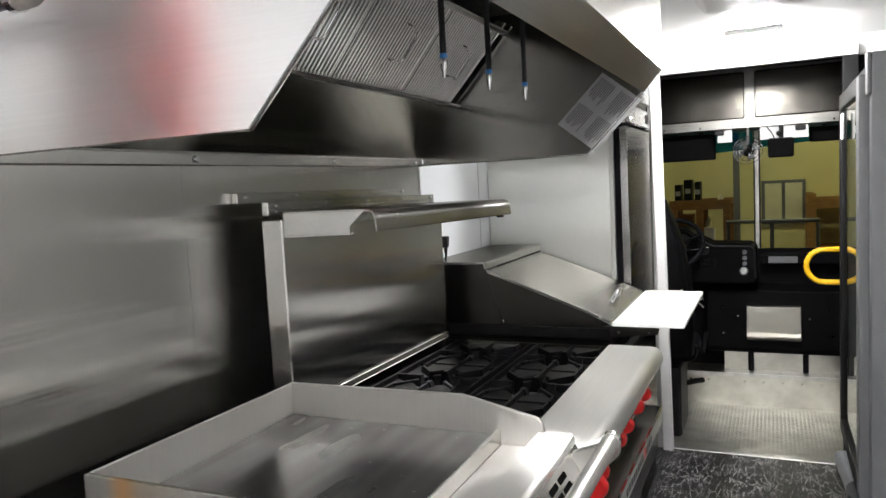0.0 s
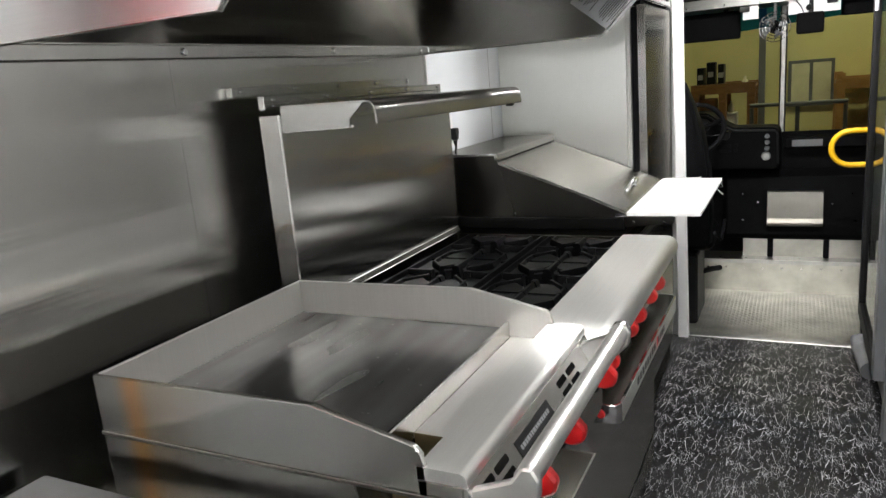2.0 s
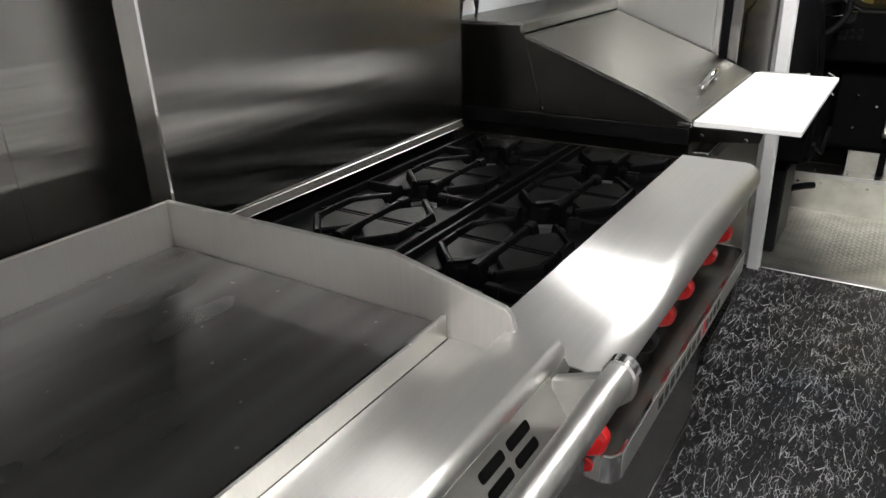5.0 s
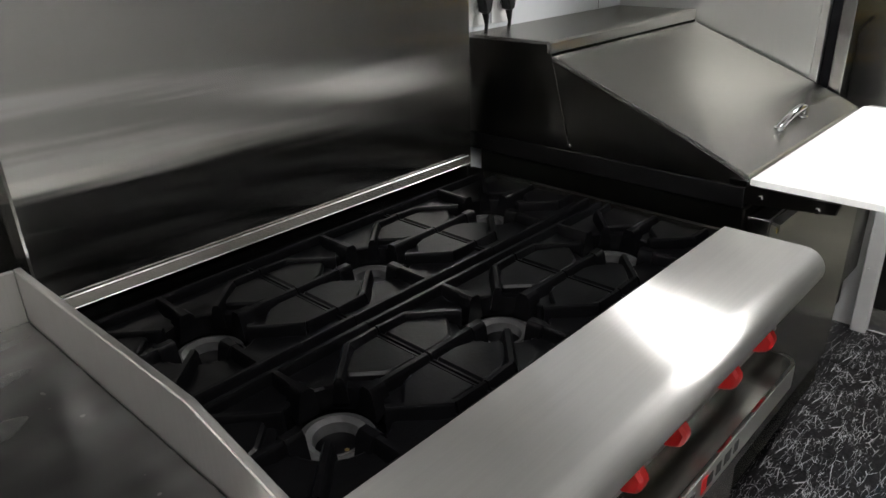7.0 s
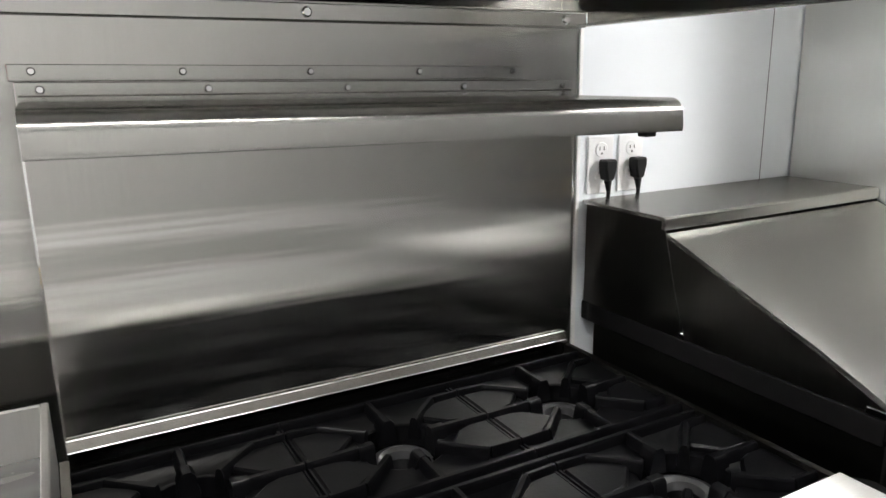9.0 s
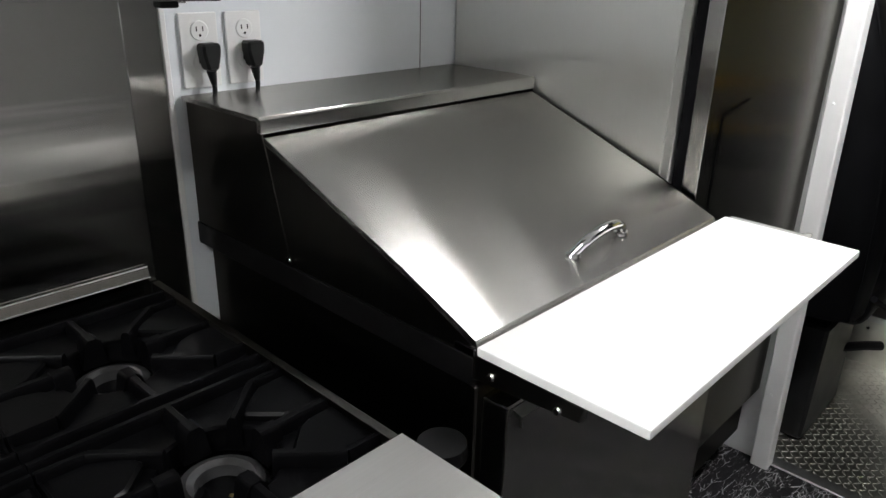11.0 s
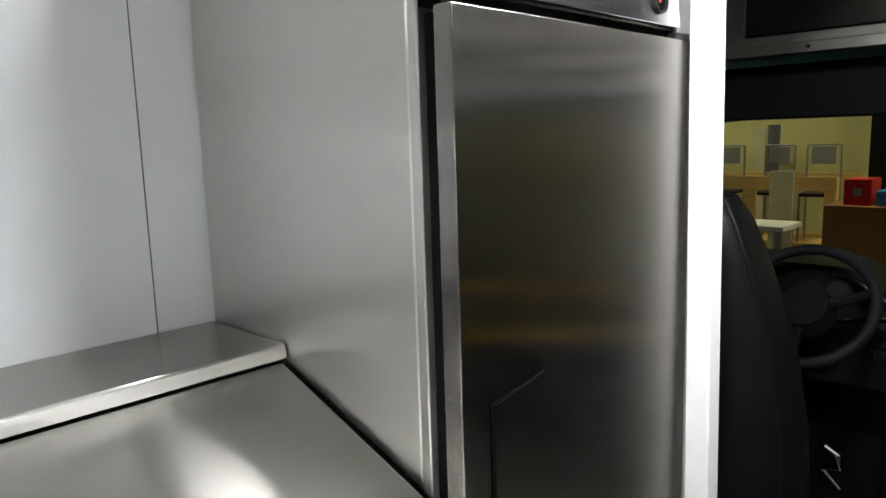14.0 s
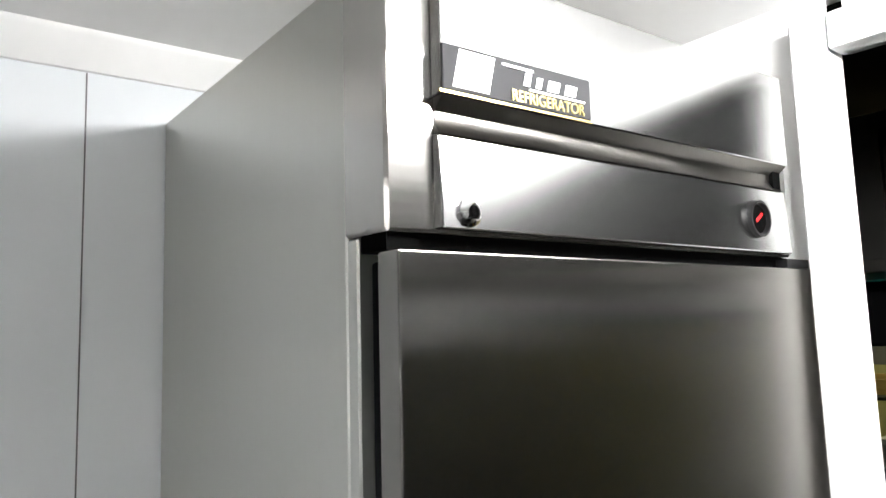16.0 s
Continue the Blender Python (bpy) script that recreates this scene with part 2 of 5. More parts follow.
RAIL = plain("black_rail", (0.004, 0.004, 0.004), 0.25, 0, 0.2, 20, 0.1, 200, 0.2)
BURNER = plain("burner_casting", (0.034, 0.034, 0.035), 0.30, 0.0, 0.4, 60, 0.4, 300)
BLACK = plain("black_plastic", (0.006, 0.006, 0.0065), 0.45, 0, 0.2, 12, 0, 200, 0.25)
RUBBER = plain("black_rubber", (0.005, 0.005, 0.006), 0.6, 0, 0.2, 12, 0, 200, 0.06)
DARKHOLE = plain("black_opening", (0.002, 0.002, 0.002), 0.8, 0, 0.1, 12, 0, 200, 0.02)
RED = plain("red_plastic", (0.62, 0.012, 0.014), 0.32, 0, 0.1, 30, 0, 200, 0.5, 0.2)
YELLOW = plain("yellow_paint", (0.85, 0.50, 0.012), 0.35, 0, 0.06)
WHITE_FRP = plain("white_wall_panel", (0.78, 0.81, 0.845), 0.22, 0, 0.02, 6, 0.05, 40)
WHITE = plain("white_paint", (0.82, 0.82, 0.82), 0.35, 0, 0.03)
WHITE_PL = plain("white_plastic", (0.80, 0.80, 0.80), 0.4, 0, 0.03)
BOARD = plain("white_cutting_board", (0.88, 0.88, 0.87), 0.45, 0, 0.02, 30, 0.1, 300)
GREY_PAINT = plain("grey_paint", (0.13, 0.133, 0.14), 0.38, 0, 0.08)
GREY_SIDE = plain("grey_cabinet_side", (0.50, 0.505, 0.48), 0.30, 0.8, 0.05, 3, 0.03, 60)
DASH = plain("dashboard_plastic", (0.003, 0.003, 0.0034), 0.6, 0, 0.2, 30, 0.3, 500, 0.04)
SEAT = plain("black_vinyl", (0.003, 0.003, 0.0035), 0.45, 0, 0.25, 20, 0.35, 350, 0.05)
PIPE = plain("black_iron_pipe", (0.05, 0.05, 0.055), 0.42, 0.5, 0.2, 40, 0.3, 200)
BLUE = plain("blue_tape", (0.07, 0.26, 0.66), 0.4)
TABLE = plain("dull_table_steel", (0.13, 0.135, 0.14), 0.42, 1.0, 0.2, 9)
BRASS = plain("brass", (0.66, 0.50, 0.20), 0.35, 1.0)
PAPER = plain("silver_label", (0.33, 0.33, 0.335), 0.5, 0.3, 0.05)
INK = plain("dark_print", (0.03, 0.03, 0.03), 0.6)
CREAM = plain("cream_wall", (0.64, 0.60, 0.28), 0.7, 0, 0.15, 1.2, 0.2, 40)
CONCRETE = plain("hall_concrete", (0.25, 0.24, 0.21), 0.6, 0, 0.25, 2, 0.2, 60)
CARD = plain("brown_cardboard", (0.30, 0.15, 0.05), 0.7, 0, 0.12)
GLASS = glass("clear_glass")
GLASS_BAND = glass("teal_shade_band", (0.015, 0.14, 0.34))
FLOOR_MAT = marble_floor()
PINE = wood("pine_wood", (0.60, 0.38, 0.12), (0.74, 0.52, 0.20))
LEDMAT = glow("led_diffuser", (1.0, 0.985, 0.95), LED)
LEDMAT_B = glow("led_diffuser_unseen", (1.0, 0.985, 0.96), LED * 2.6)
LEDMAT_C = glow("led_diffuser_front", (1.0, 0.985, 0.96), LED * 4.4)
GALV = plain("galvanised_fitting", (0.42, 0.41, 0.39), 0.42, 0.9, 0.2, 50, 0.3, 200)
PLATE = plain("matte_grey_plate", (0.035, 0.035, 0.037), 0.75, 0, 0.05, 12, 0, 200, 0.15)
WALL_GREY = plain("grey_wall_panel", (0.40, 0.40, 0.39), 0.35, 0, 0.05, 3)


# ---- mesh helpers ----
def box(bm, x0, x1, y0, y1, z0, z1, bev=0.0, seg=2):
    r = bmesh.ops.create_cube(bm, size=1.0)
    vs = r["verts"]
    for v in vs:
        v.co = Vector((x0 + (v.co.x + 0.5) * (x1 - x0), y0 + (v.co.y + 0.5) * (y1 - y0), z0 + (v.co.z + 0.5) * (z1 - z0)))
    if bev:
        es = list({e for v in vs for e in v.link_edges})
        bmesh.ops.bevel(bm, geom=es, offset=bev, segments=seg, affect="EDGES", profile=0.5)
    return bm


def prism(bm, pts, axis, a, b, bev=0.0):
    """A polygon in the two other axes (xz for y, yz for x, xy for z), drawn out along the axis."""
    def co(u, v, w):
        return {"y": (u, w, v), "x": (w, u, v), "z": (u, v, w)}[axis]
    lo = [bm.verts.new(co(u, v, a)) for u, v in pts]
    hi = [bm.verts.new(co(u, v, b)) for u, v in pts]
    fs = [bm.faces.new(lo), bm.faces.new(hi[::-1])]
    k = len(pts)
    for i in range(k):
        fs.append(bm.faces.new((lo[i], hi[i], hi[(i + 1) % k], lo[(i + 1) % k])))
    bmesh.ops.recalc_face_normals(bm, faces=fs)
    if bev:
        es = list({e for f in fs for e in f.edges})
        bmesh.ops.bevel(bm, geom=es, offset=bev, segments=1, affect="EDGES")
    return bm


def rod(bm, p, q, r0, r1=None, seg=16):
    p, q = Vector(p), Vector(q)
    d = q - p
    rot = Vector((0, 0, 1)).rotation_difference(d.normalized()).to_matrix().to_4x4()
    bmesh.ops.create_cone(bm, cap_ends=True, segments=seg, radius1=r0, radius2=r0 if r1 is None else r1, depth=d.length,
                          matrix=Matrix.Translation((p + q) / 2) @ rot)
    return bm


def ball(bm, c, r, s=(1, 1, 1), u=16, v=10):
    bmesh.ops.create_uvsphere(bm, u_segments=u, v_segments=v, radius=r, matrix=Matrix.Translation(c) @ Matrix.Diagonal((*s, 1)))
    return bm


def tube(bm, pts, r, seg=10, closed=False):
    """A round bar along a line of points."""
    pts = [Vector(p) for p in pts]
    k = len(pts)
    rings = []
    up = Vector((0.13, 0.21, 0.97))
    for i, p in enumerate(pts):
        a = pts[(i - 1) % k] if closed or i else p
        b = pts[(i + 1) % k] if closed or i < k - 1 else p
        d = (b - a).normalized()
        u = d.cross(up).normalized()
        w = u.cross(d)
        rings.append([bm.verts.new(p + r * (math.cos(t) * u + math.sin(t) * w)) for t in (2 * math.pi * j / seg for j in range(seg))])
    for i in range(k if closed else k - 1):
        A, B = rings[i], rings[(i + 1) % k]
        for j in range(seg):
            bm.faces.new((A[j], A[(j + 1) % seg], B[(j + 1) % seg], B[j]))
    if not closed:
        bm.faces.new(rings[0][::-1])
        bm.faces.new(rings[-1])
    bmesh.ops.recalc_face_normals(bm, faces=bm.faces[:])
    return bm


def lathe(bm, prof, c, axis="z", seg=24):
    """A profile of (radius, height) turned round an axis through c."""
    rings = []
    for r, h in prof:
        ring = []
        for j in range(seg):
            t = 2 * math.pi * j / seg
            a, b = r * math.cos(t), r * math.sin(t)
            o = {"z": (a, b, h), "x": (h, a, b), "y": (a, h, b)}[axis]
            ring.append(bm.verts.new(Vector(c) + Vector(o)))
        rings.append(ring)
    for A, B in zip(rings, rings[1:]):
        for j in range(seg):
            bm.faces.new((A[j], A[(j + 1) % seg], B[(j + 1) % seg], B[j]))
    for ring, (r, h) in ((rings[0], prof[0]), (rings[-1], prof[-1])):
        if r > 1e-5:
            bm.faces.new(ring)
    bmesh.ops.remove_doubles(bm, verts=bm.verts[:], dist=1e-6)
    bmesh.ops.recalc_face_normals(bm, faces=bm.faces[:])
    return bm


def B():
    return bmesh.new()


def mesh_of(name, bm, mat, angle=35):
    me = bpy.data.meshes.new(name)
    bm.to_mesh(me)
    bm.free()
    me.materials.append(mat)
    for poly in me.polygons:
        poly.use_smooth = True
    me.set_sharp_from_angle(angle=radians(angle))
    # large faces rule the shading at their corners, so that sheets stay flat beside rounded edges
    at = [[] for _ in me.vertices]
    faces = [(poly.normal.copy(), poly.area ** 1.5) for poly in me.polygons]
    for poly in me.polygons:
        for v in poly.vertices:
            at[v].append(faces[poly.index])
    limit = math.cos(radians(angle))
    normals = []
    for poly in me.polygons:
        own = faces[poly.index][0]
        for v in poly.vertices:
            total = Vector((0, 0, 0))
            for nrm, area in at[v]:
                if nrm.dot(own) > limit:
                    total += nrm * area
            normals.append(total.normalized() if total.length > 1e-14 else own)
    me.normals_split_custom_set(normals)
    return me


def thing(name, at, label, category, group=""):
    ob = new(name)
    ob.location = at
    ob.empty_display_size = 0.05
    return tagged(ob, label, category, group)


def part(name, bm, mat, parent, label=""):
    ob = new(name, mesh_of(name, bm, mat))
    ob.parent = parent
    if parent.type == "EMPTY":
        ob.matrix_parent_inverse = Matrix.Translation(-parent.location)
    if label:
        ob["label"] = label
    return ob


def single(name, bm, mat, label, category, group=""):
    return tagged(new(name, mesh_of(name, bm, mat)), label, category, group)


def struct(name, bm, mat, label, category):
    return tagged(new(name, mesh_of(name, bm, mat)), label, category, kind="structure")


def screw(bm, c, axis, r=0.006, h=0.004):
    prof = [(0, 0), (r, 0), (r, h * 0.4), (r * 0.7, h), (0, h)]
    return lathe(bm, prof, c, axis, 10)


# ---- the kitchen's shell ----
WX, RX, BY, PY, CZ = -0.025, 2.40, -3.0, 2.437, 2.03   # wall, right wall, back wall, partition, ceiling
JL, JR, HZ = 0.685, 1.485, 1.937                        # opening to the cab

floor = struct("floor", box(B(), WX - 0.05, RX + 0.05, BY - 0.05, PY + 0.02, -0.06, -0.003), RUBBER, "black marble-patterned floor tiles with pale veins", "floor")
struct("ceiling", box(B(), WX - 0.05, RX + 0.05, BY - 0.05, PY + 0.05, CZ, CZ + 0.05), WHITE, "glossy white panelled ceiling", "ceiling")
wall_left = struct("wall_left", box(B(), WX - 0.05, WX, BY - 0.05, PY + 0.05, 0, CZ), WHITE_FRP, "smooth white wall panels", "wall")
struct("wall_right", box(B(), RX, RX + 0.05, BY - 0.05, PY + 0.05, 0, CZ), WALL_GREY, "plain grey wall panels", "wall")
# Unseen strips on the right wall, added for the bands the riser mirrors.
struct("trim_7", box(B(), RX - 0.004, RX - 0.0005, BY + 0.01, 1.45, 0.002, 0.43), RUBBER, "unseen dark foot of the wall, added for the riser's reflection", "trim")
for nm, z, h in (("trim_8", 0.46, 0.10), ("trim_9", 0.73, 0.06)):
    struct(nm, box(B(), RX - 0.010, RX - 0.0005, BY + 0.01, 1.45, z, z + h, 0.002, 1), WHITE, "unseen pale strip, added for bright bands in the riser's reflection", "trim")
struct("wall_back", box(B(), WX, RX, BY - 0.05, BY, 0, CZ), WHITE_FRP, "smooth white wall panels", "wall")

bm = B()
box(bm, WX, 0.66, PY, PY + 0.012, 0, CZ)
box(bm, JL, JR, PY, PY + 0.012, HZ, CZ)
struct("wall_front", bm, WHITE, "white partition with an opening to the cab", "wall")

# Hidden wall made dark so that the refrigerator door mirrors no white.
struct("wall_front_side", box(B(), JR, RX, PY, PY + 0.012, 0, HZ - 0.001), DASH, "unseen partition behind the glass cooler, dark so that reflections stay dark", "wall")
struct("wall_front_top", box(B(), JR, RX, PY, PY + 0.012, HZ, CZ), WHITE, "white strip of partition over the cooler", "wall")
# jambs and header of the opening, each a square white channel
bm = B()
prism(bm, [(0.650, 0), (0.700, 0), (0.674, HZ + 0.05), (0.628, HZ + 0.05)], "y", PY - 0.037, PY + 0.015, 0.003)
struct("trim_1", bm, WHITE, "white metal jamb beside the refrigerator", "door jamb")
bm = B()
box(bm, JR - 0.003, JR + 0.06, PY - 0.034, PY + 0.013, 0, HZ - 0.001, 0.004)
# this jamb is dark for the same reflection
struct("trim_2", bm, BLACK, "metal jamb of the cab opening, darkened so that reflections stay dark", "door jamb")
bm = B()
box(bm, JL - 0.008, JR + 0.06, PY - 0.034, PY + 0.013, HZ, HZ + 0.05, 0.004)
struct("trim_3", bm, WHITE, "white metal header over the cab opening", "door header")
bm = B()
for z in (0.25, 0.66, 1.08, 1.5):
    screw(bm, (0.670 - z * 0.012, PY - 0.037, z), "y", 0.004, -0.003)
part("jamb_screw", bm, WHITE_PL, bpy.data.objects["trim_1"])

# cove along the left wall, and joints between the white sheets
bm = B()
prism(bm, [(WX, CZ - 0.055), (WX + 0.008, CZ - 0.055), (WX + 0.03, CZ - 0.01), (WX + 0.03, CZ), (WX, CZ)], "y", 1.06, PY - 0.05)
struct("trim_4", bm, WHITE_PL, "white cove strip under the ceiling", "trim")
bm = B()
for y in (1.655,):
    box(bm, WX - 0.001, WX + 0.0008, y - 0.0011, y + 0.0011, 0.9, CZ - 0.056)
struct("trim_5", bm, GREY_PAINT, "thin dark joint between white wall panels", "trim")

# stainless sheets on the left wall
wall_sheet = tagged(new("wall_cladding"), "brushed stainless sheets covering the cooking wall", "wall cladding", kind="structure")
for y0, y1 in ((BY, -1.3575), (-1.3565, -0.1505), (-0.1495, 1.042)):
    part("panel", box(B(), WX + 0.001, WX + 0.006, y0, y1, 0.0, 1.56), ST_WALL, wall_sheet)
bm = B()
box(bm, WX + 0.001, WX + 0.010, 1.0425, 1.052, 0.0, 1.52, 0.001, 1)
struct("trim_6", bm, WHITE_PL, "pale edge strip of the steel wall sheet", "trim")

# ---- ceiling lights ----
def ceiling_light(x, y0, y1, w=0.12, m=LEDMAT):
    t = thing("ceiling_light", (x, (y0 + y1) / 2, CZ), "long white surface-mounted LED ceiling light, lit", "ceiling light", "ceiling lights")
    part("housing", box(B(), x - w / 2 - 0.012, x + w / 2 + 0.012, y0, y1, CZ - 0.022, CZ - 0.001, 0.004), WHITE_PL, t)
    part("diffuser", box(B(), x - w / 2, x + w / 2, y0 + 0.02, y1 - 0.02, CZ - (0.075 if m is LEDMAT else 0.085), CZ - 0.0225, 0.010), m, t)
    for y in (y0, y1) if w < 0.15 else ():
        part("end_cap", box(B(), x - w / 2 - 0.01, x + w / 2 + 0.01, y - 0.012, y + 0.012, CZ - 0.088, CZ - 0.0005, 0.004), WHITE_PL, t)

ceiling_light(1.12, -0.70, 0.60)
# unseen rear lamp, added to brighten the hood's near end
ceiling_light(1.12, -2.75, -1.55, 0.12, LEDMAT_B)
ceiling_light(1.12, 1.95, 2.17, 0.20, LEDMAT_C)


# ---- roof air conditioner ----
def air_conditioner():
    cx, cy = 1.245, 1.0
    t = thing("air_conditioner", (cx, cy, CZ), "white plastic rooftop air conditioner outlet with dark grilles", "air conditioner")
    bm = B()
    prism(bm, [(-0.30, 0), (-0.26, -0.045), (0.26, -0.045), (0.30, 0)], "y", -0.36, 0.34, 0.008)
    bmesh.ops.translate(bm, verts=bm.verts, vec=(cx, cy, CZ - 0.001))
    part("cover", bm, WHITE_PL, t)
    part("grille_opening", box(B(), cx - 0.125, cx + 0.125, cy - 0.235, cy - 0.155, CZ - 0.0475, CZ - 0.04), DARKHOLE, t)
    for i in range(11):
        x = cx - 0.125 + i * 0.025
        part("louver", box(B(), x - 0.003, x + 0.003, cy - 0.24, cy - 0.15, CZ - 0.054, CZ - 0.0478), WHITE_PL, t)
    for s in (-1, 1):
        part("side_vent", box(B(), cx + s * 0.165 - 0.035, cx + s * 0.165 + 0.035, cy - 0.08, cy + 0.06, CZ - 0.0475, CZ - 0.044), DARKHOLE, t)
        for i in range(9):
            x = cx + s * 0.165 - 0.035 + i * 0.00875
            part("vent_slat", box(B(), x - 0.002, x + 0.002, cy - 0.085, cy + 0.065, CZ - 0.050, CZ - 0.0478), WHITE_PL, t)
    bm = B()
    lathe(bm, [(0, 0), (0.012, 0), (0.018, -0.012), (0.008, -0.03), (0, -0.032)], (cx, cy + 0.13, CZ - 0.046), "z", 14)
    part("knob", bm, BLACK, t)

air_conditioner()


# ---- exhaust hood ----
HY0, HY1 = -0.686, 1.05
def exhaust_hood():
    t = thing("exhaust_hood", (0.4, 0.2, 1.52), "stainless wall-mounted exhaust hood with baffle filters", "exhaust hood")
    side = [(0.0, 1.521), (0.62, 1.521), (0.868, 1.776), (0.868, CZ - 0.002), (0.0, CZ - 0.002)]
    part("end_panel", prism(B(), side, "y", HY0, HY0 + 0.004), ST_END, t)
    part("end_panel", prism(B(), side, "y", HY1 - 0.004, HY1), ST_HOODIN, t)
    for y in (HY0 + 0.006, HY1 - 0.006):
        bm = B()
        tube(bm, [(0.0, y, 1.522), (0.62, y, 1.522), (0.868, y, 1.777)], 0.004, 8)
        part("hem", bm, ST_PLAIN, t)
    part("front_panel", box(B(), 0.863, 0.868, HY0 + 0.004, HY1 - 0.004, 1.776, CZ - 0.002), ST_HOOD, t)
    part("front_lip", prism(B(), [(0.868, 1.776), (0.864, 1.779), (0.806, 1.714), (0.809, 1.710)], "y", HY0 + 0.004, HY1 - 0.004), ST_HOOD, t)
    part("lip_return", prism(B(), [(0.806, 1.714), (0.802, 1.716), (0.802, 1.745), (0.806, 1.745)], "y", HY0 + 0.004, HY1 - 0.004), ST_HOOD, t)
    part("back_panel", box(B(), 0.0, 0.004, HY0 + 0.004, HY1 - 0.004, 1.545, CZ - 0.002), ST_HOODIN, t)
    part("top_panel", box(B(), 0.004, 0.863, HY0 + 0.004, HY1 - 0.004, CZ - 0.008, CZ - 0.002), ST_HOOD, t)
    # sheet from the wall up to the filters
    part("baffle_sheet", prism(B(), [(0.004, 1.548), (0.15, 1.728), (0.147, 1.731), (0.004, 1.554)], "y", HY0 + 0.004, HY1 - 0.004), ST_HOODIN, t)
    strip = part("wall_strip", box(B(), WX + 0.007, WX + 0.024, HY0 - 1.2, HY1 - 0.004, 1.517, 1.546, 0.002, 1), ST_PLAIN, t)
    for y in (-1.83, -1.26, -0.69, -0.12, 0.45, 0.99):
        part("strip_screw", screw(B(), (WX + 0.024, y, 1.531), "x", 0.009, 0.006), CHROME, strip)
    # filters lean from low at the wall to high in front
    a, b = Vector((0.15, 0, 1.734)), Vector((0.344, 0, 1.968))
    d = (b - a).normalized()
    nrm = Vector((d.z, 0, -d.x))
    L = (b - a).length
    for k in range(4):
        y0 = 1.0 - (k + 1) * 0.384
        w = 0.376
        f = thing("hood_filter", (0.25, y0 + w / 2, 1.85), "removable stainless baffle grease filter in the hood", "grease filter", "hood filters")
        def slab(u0, u1, v0, v1, h0, h1):
            q = B()
            vs = []
            for u in (u0, u1):
                for v in (v0, v1):
                    for h in (h0, h1):
                        vs.append(q.verts.new(a + d * u + nrm * h + Vector((0, y0 + v, 0))))
            bmesh.ops.convex_hull(q, input=vs)
            return q
        for u0, u1, v0, v1 in ((0, 0.005, 0, w), (L - 0.008, L, 0, w), (0.005, L - 0.008, 0, 0.005), (0.005, L - 0.008, w - 0.005, w)):
            part("frame", slab(u0, u1, v0, v1, -0.012, -0.001), FILTER, f)
        part("backing", slab(0.01, L - 0.01, 0.01, w - 0.01, -0.012, -0.008), DARKHOLE, f)
        nb = 22
        for i in range(nb):
            v = 0.007 + (w - 0.014) * (i + 0.5) / nb
            q = B()
            vs = [q.verts.new(a + d * u + nrm * h + Vector((0, y0 + v + e, 0))) for u in (0.002, L - 0.004) for e, h in ((-0.0046, -0.001), (-0.0044, 0.0016), (-0.0038, 0.0020), (0.0038, 0.0020), (0.0044, 0.0016), (0.0046, -0.001))]
            bmesh.ops.convex_hull(q, input=vs)
            part("baffle", q, FILTER, f)
        for v in (0.19,):
            q = B()
            base = a + d * (L * 0.5) + Vector((0, y0 + v, 0)) + nrm * 0.012
            tube(q, [base - d * 0.055, base + nrm * 0.030 - d * 0.048, base + nrm * 0.034 - d * 0.030, base + nrm * 0.034 + d * 0.030, base + nrm * 0.030 + d * 0.048, base + d * 0.055], 0.0038, 10)
            h = part("handle", q, CHROME, f)
            for e in (-0.055, 0.055):
                c = base + d * e
                part("handle_eye", tube(B(), [c + Vector((0, -0.014, 0)), c + nrm * 0.006 + Vector((0, -0.007, 0)), c + nrm * 0.006 + Vector((0, 0.007, 0)), c + Vector((0, 0.014, 0))], 0.0028, 6), INK, h)
    # rails that carry the filters
    for p in (a, b):
        q = B()
        box(q, p.x - 0.012, p.x + 0.014, HY0 + 0.004, HY1 - 0.004, p.z - 0.012, p.z - 0.005)
        part("filter_rail", q, ST_HOOD, t)
    part("filter_end", prism(B(), [(0.12, 1.72), (0.36, 1.985), (0.33, 2.0), (0.10, 1.75)], "y", 1.006, 1.02), ST_HOOD, t)
    # notice plate on the far end panel, four columns of print too small to read
    c0, e1, e2 = Vector((0.679, 1.0435, 1.787)), Vector((-0.158, 0, -0.156)), Vector((0.124, 0, -0.100))
    def plate(u0, u1, v0, v1, y, m, nm, par):
        q = B()
        ps = [c0 + e1 * u + e2 * v for u, v in ((u0, v0), (u1, v0), (u1, v1), (u0, v1))]
        lo = [q.verts.new((p.x, y, p.z)) for p in ps]
        hi = [q.verts.new((p.x, y + 0.0015, p.z)) for p in ps]
        q.faces.new(lo)
        q.faces.new(hi[::-1])
        for i in range(4):
            q.faces.new((lo[i], hi[i], hi[(i + 1) % 4], lo[(i + 1) % 4]))
        bmesh.ops.recalc_face_normals(q, faces=q.faces[:])
        return part(nm, q, m, par)
    pl = plate(0, 1, 0, 1, 1.0435, PAPER, "notice_plate", t)
    rnd = random.Random(3)
    for cu in (0.04, 0.52):
        for cv in (0.04, 0.54):
            for i in range(9):
                v = cv + 0.03 + i * 0.042
                plate(cu + 0.02, cu + 0.02 + rnd.uniform(0.25, 0.41), v, v + 0.014, 1.0415, INK, "print_bar", pl)

exhaust_hood()


def nozzle(y):
    x, top, tip = 0.55, 1.90, 1.672
    t = thing("fire_nozzle", (x, y, tip), "black fire suppression pipe with chrome nozzle and blue tape", "fire nozzle", "fire suppression nozzles")
    part("pipe", rod(B(), (x, y, tip + 0.048), (x, y, CZ - 0.01), 0.0070), PIPE, t)
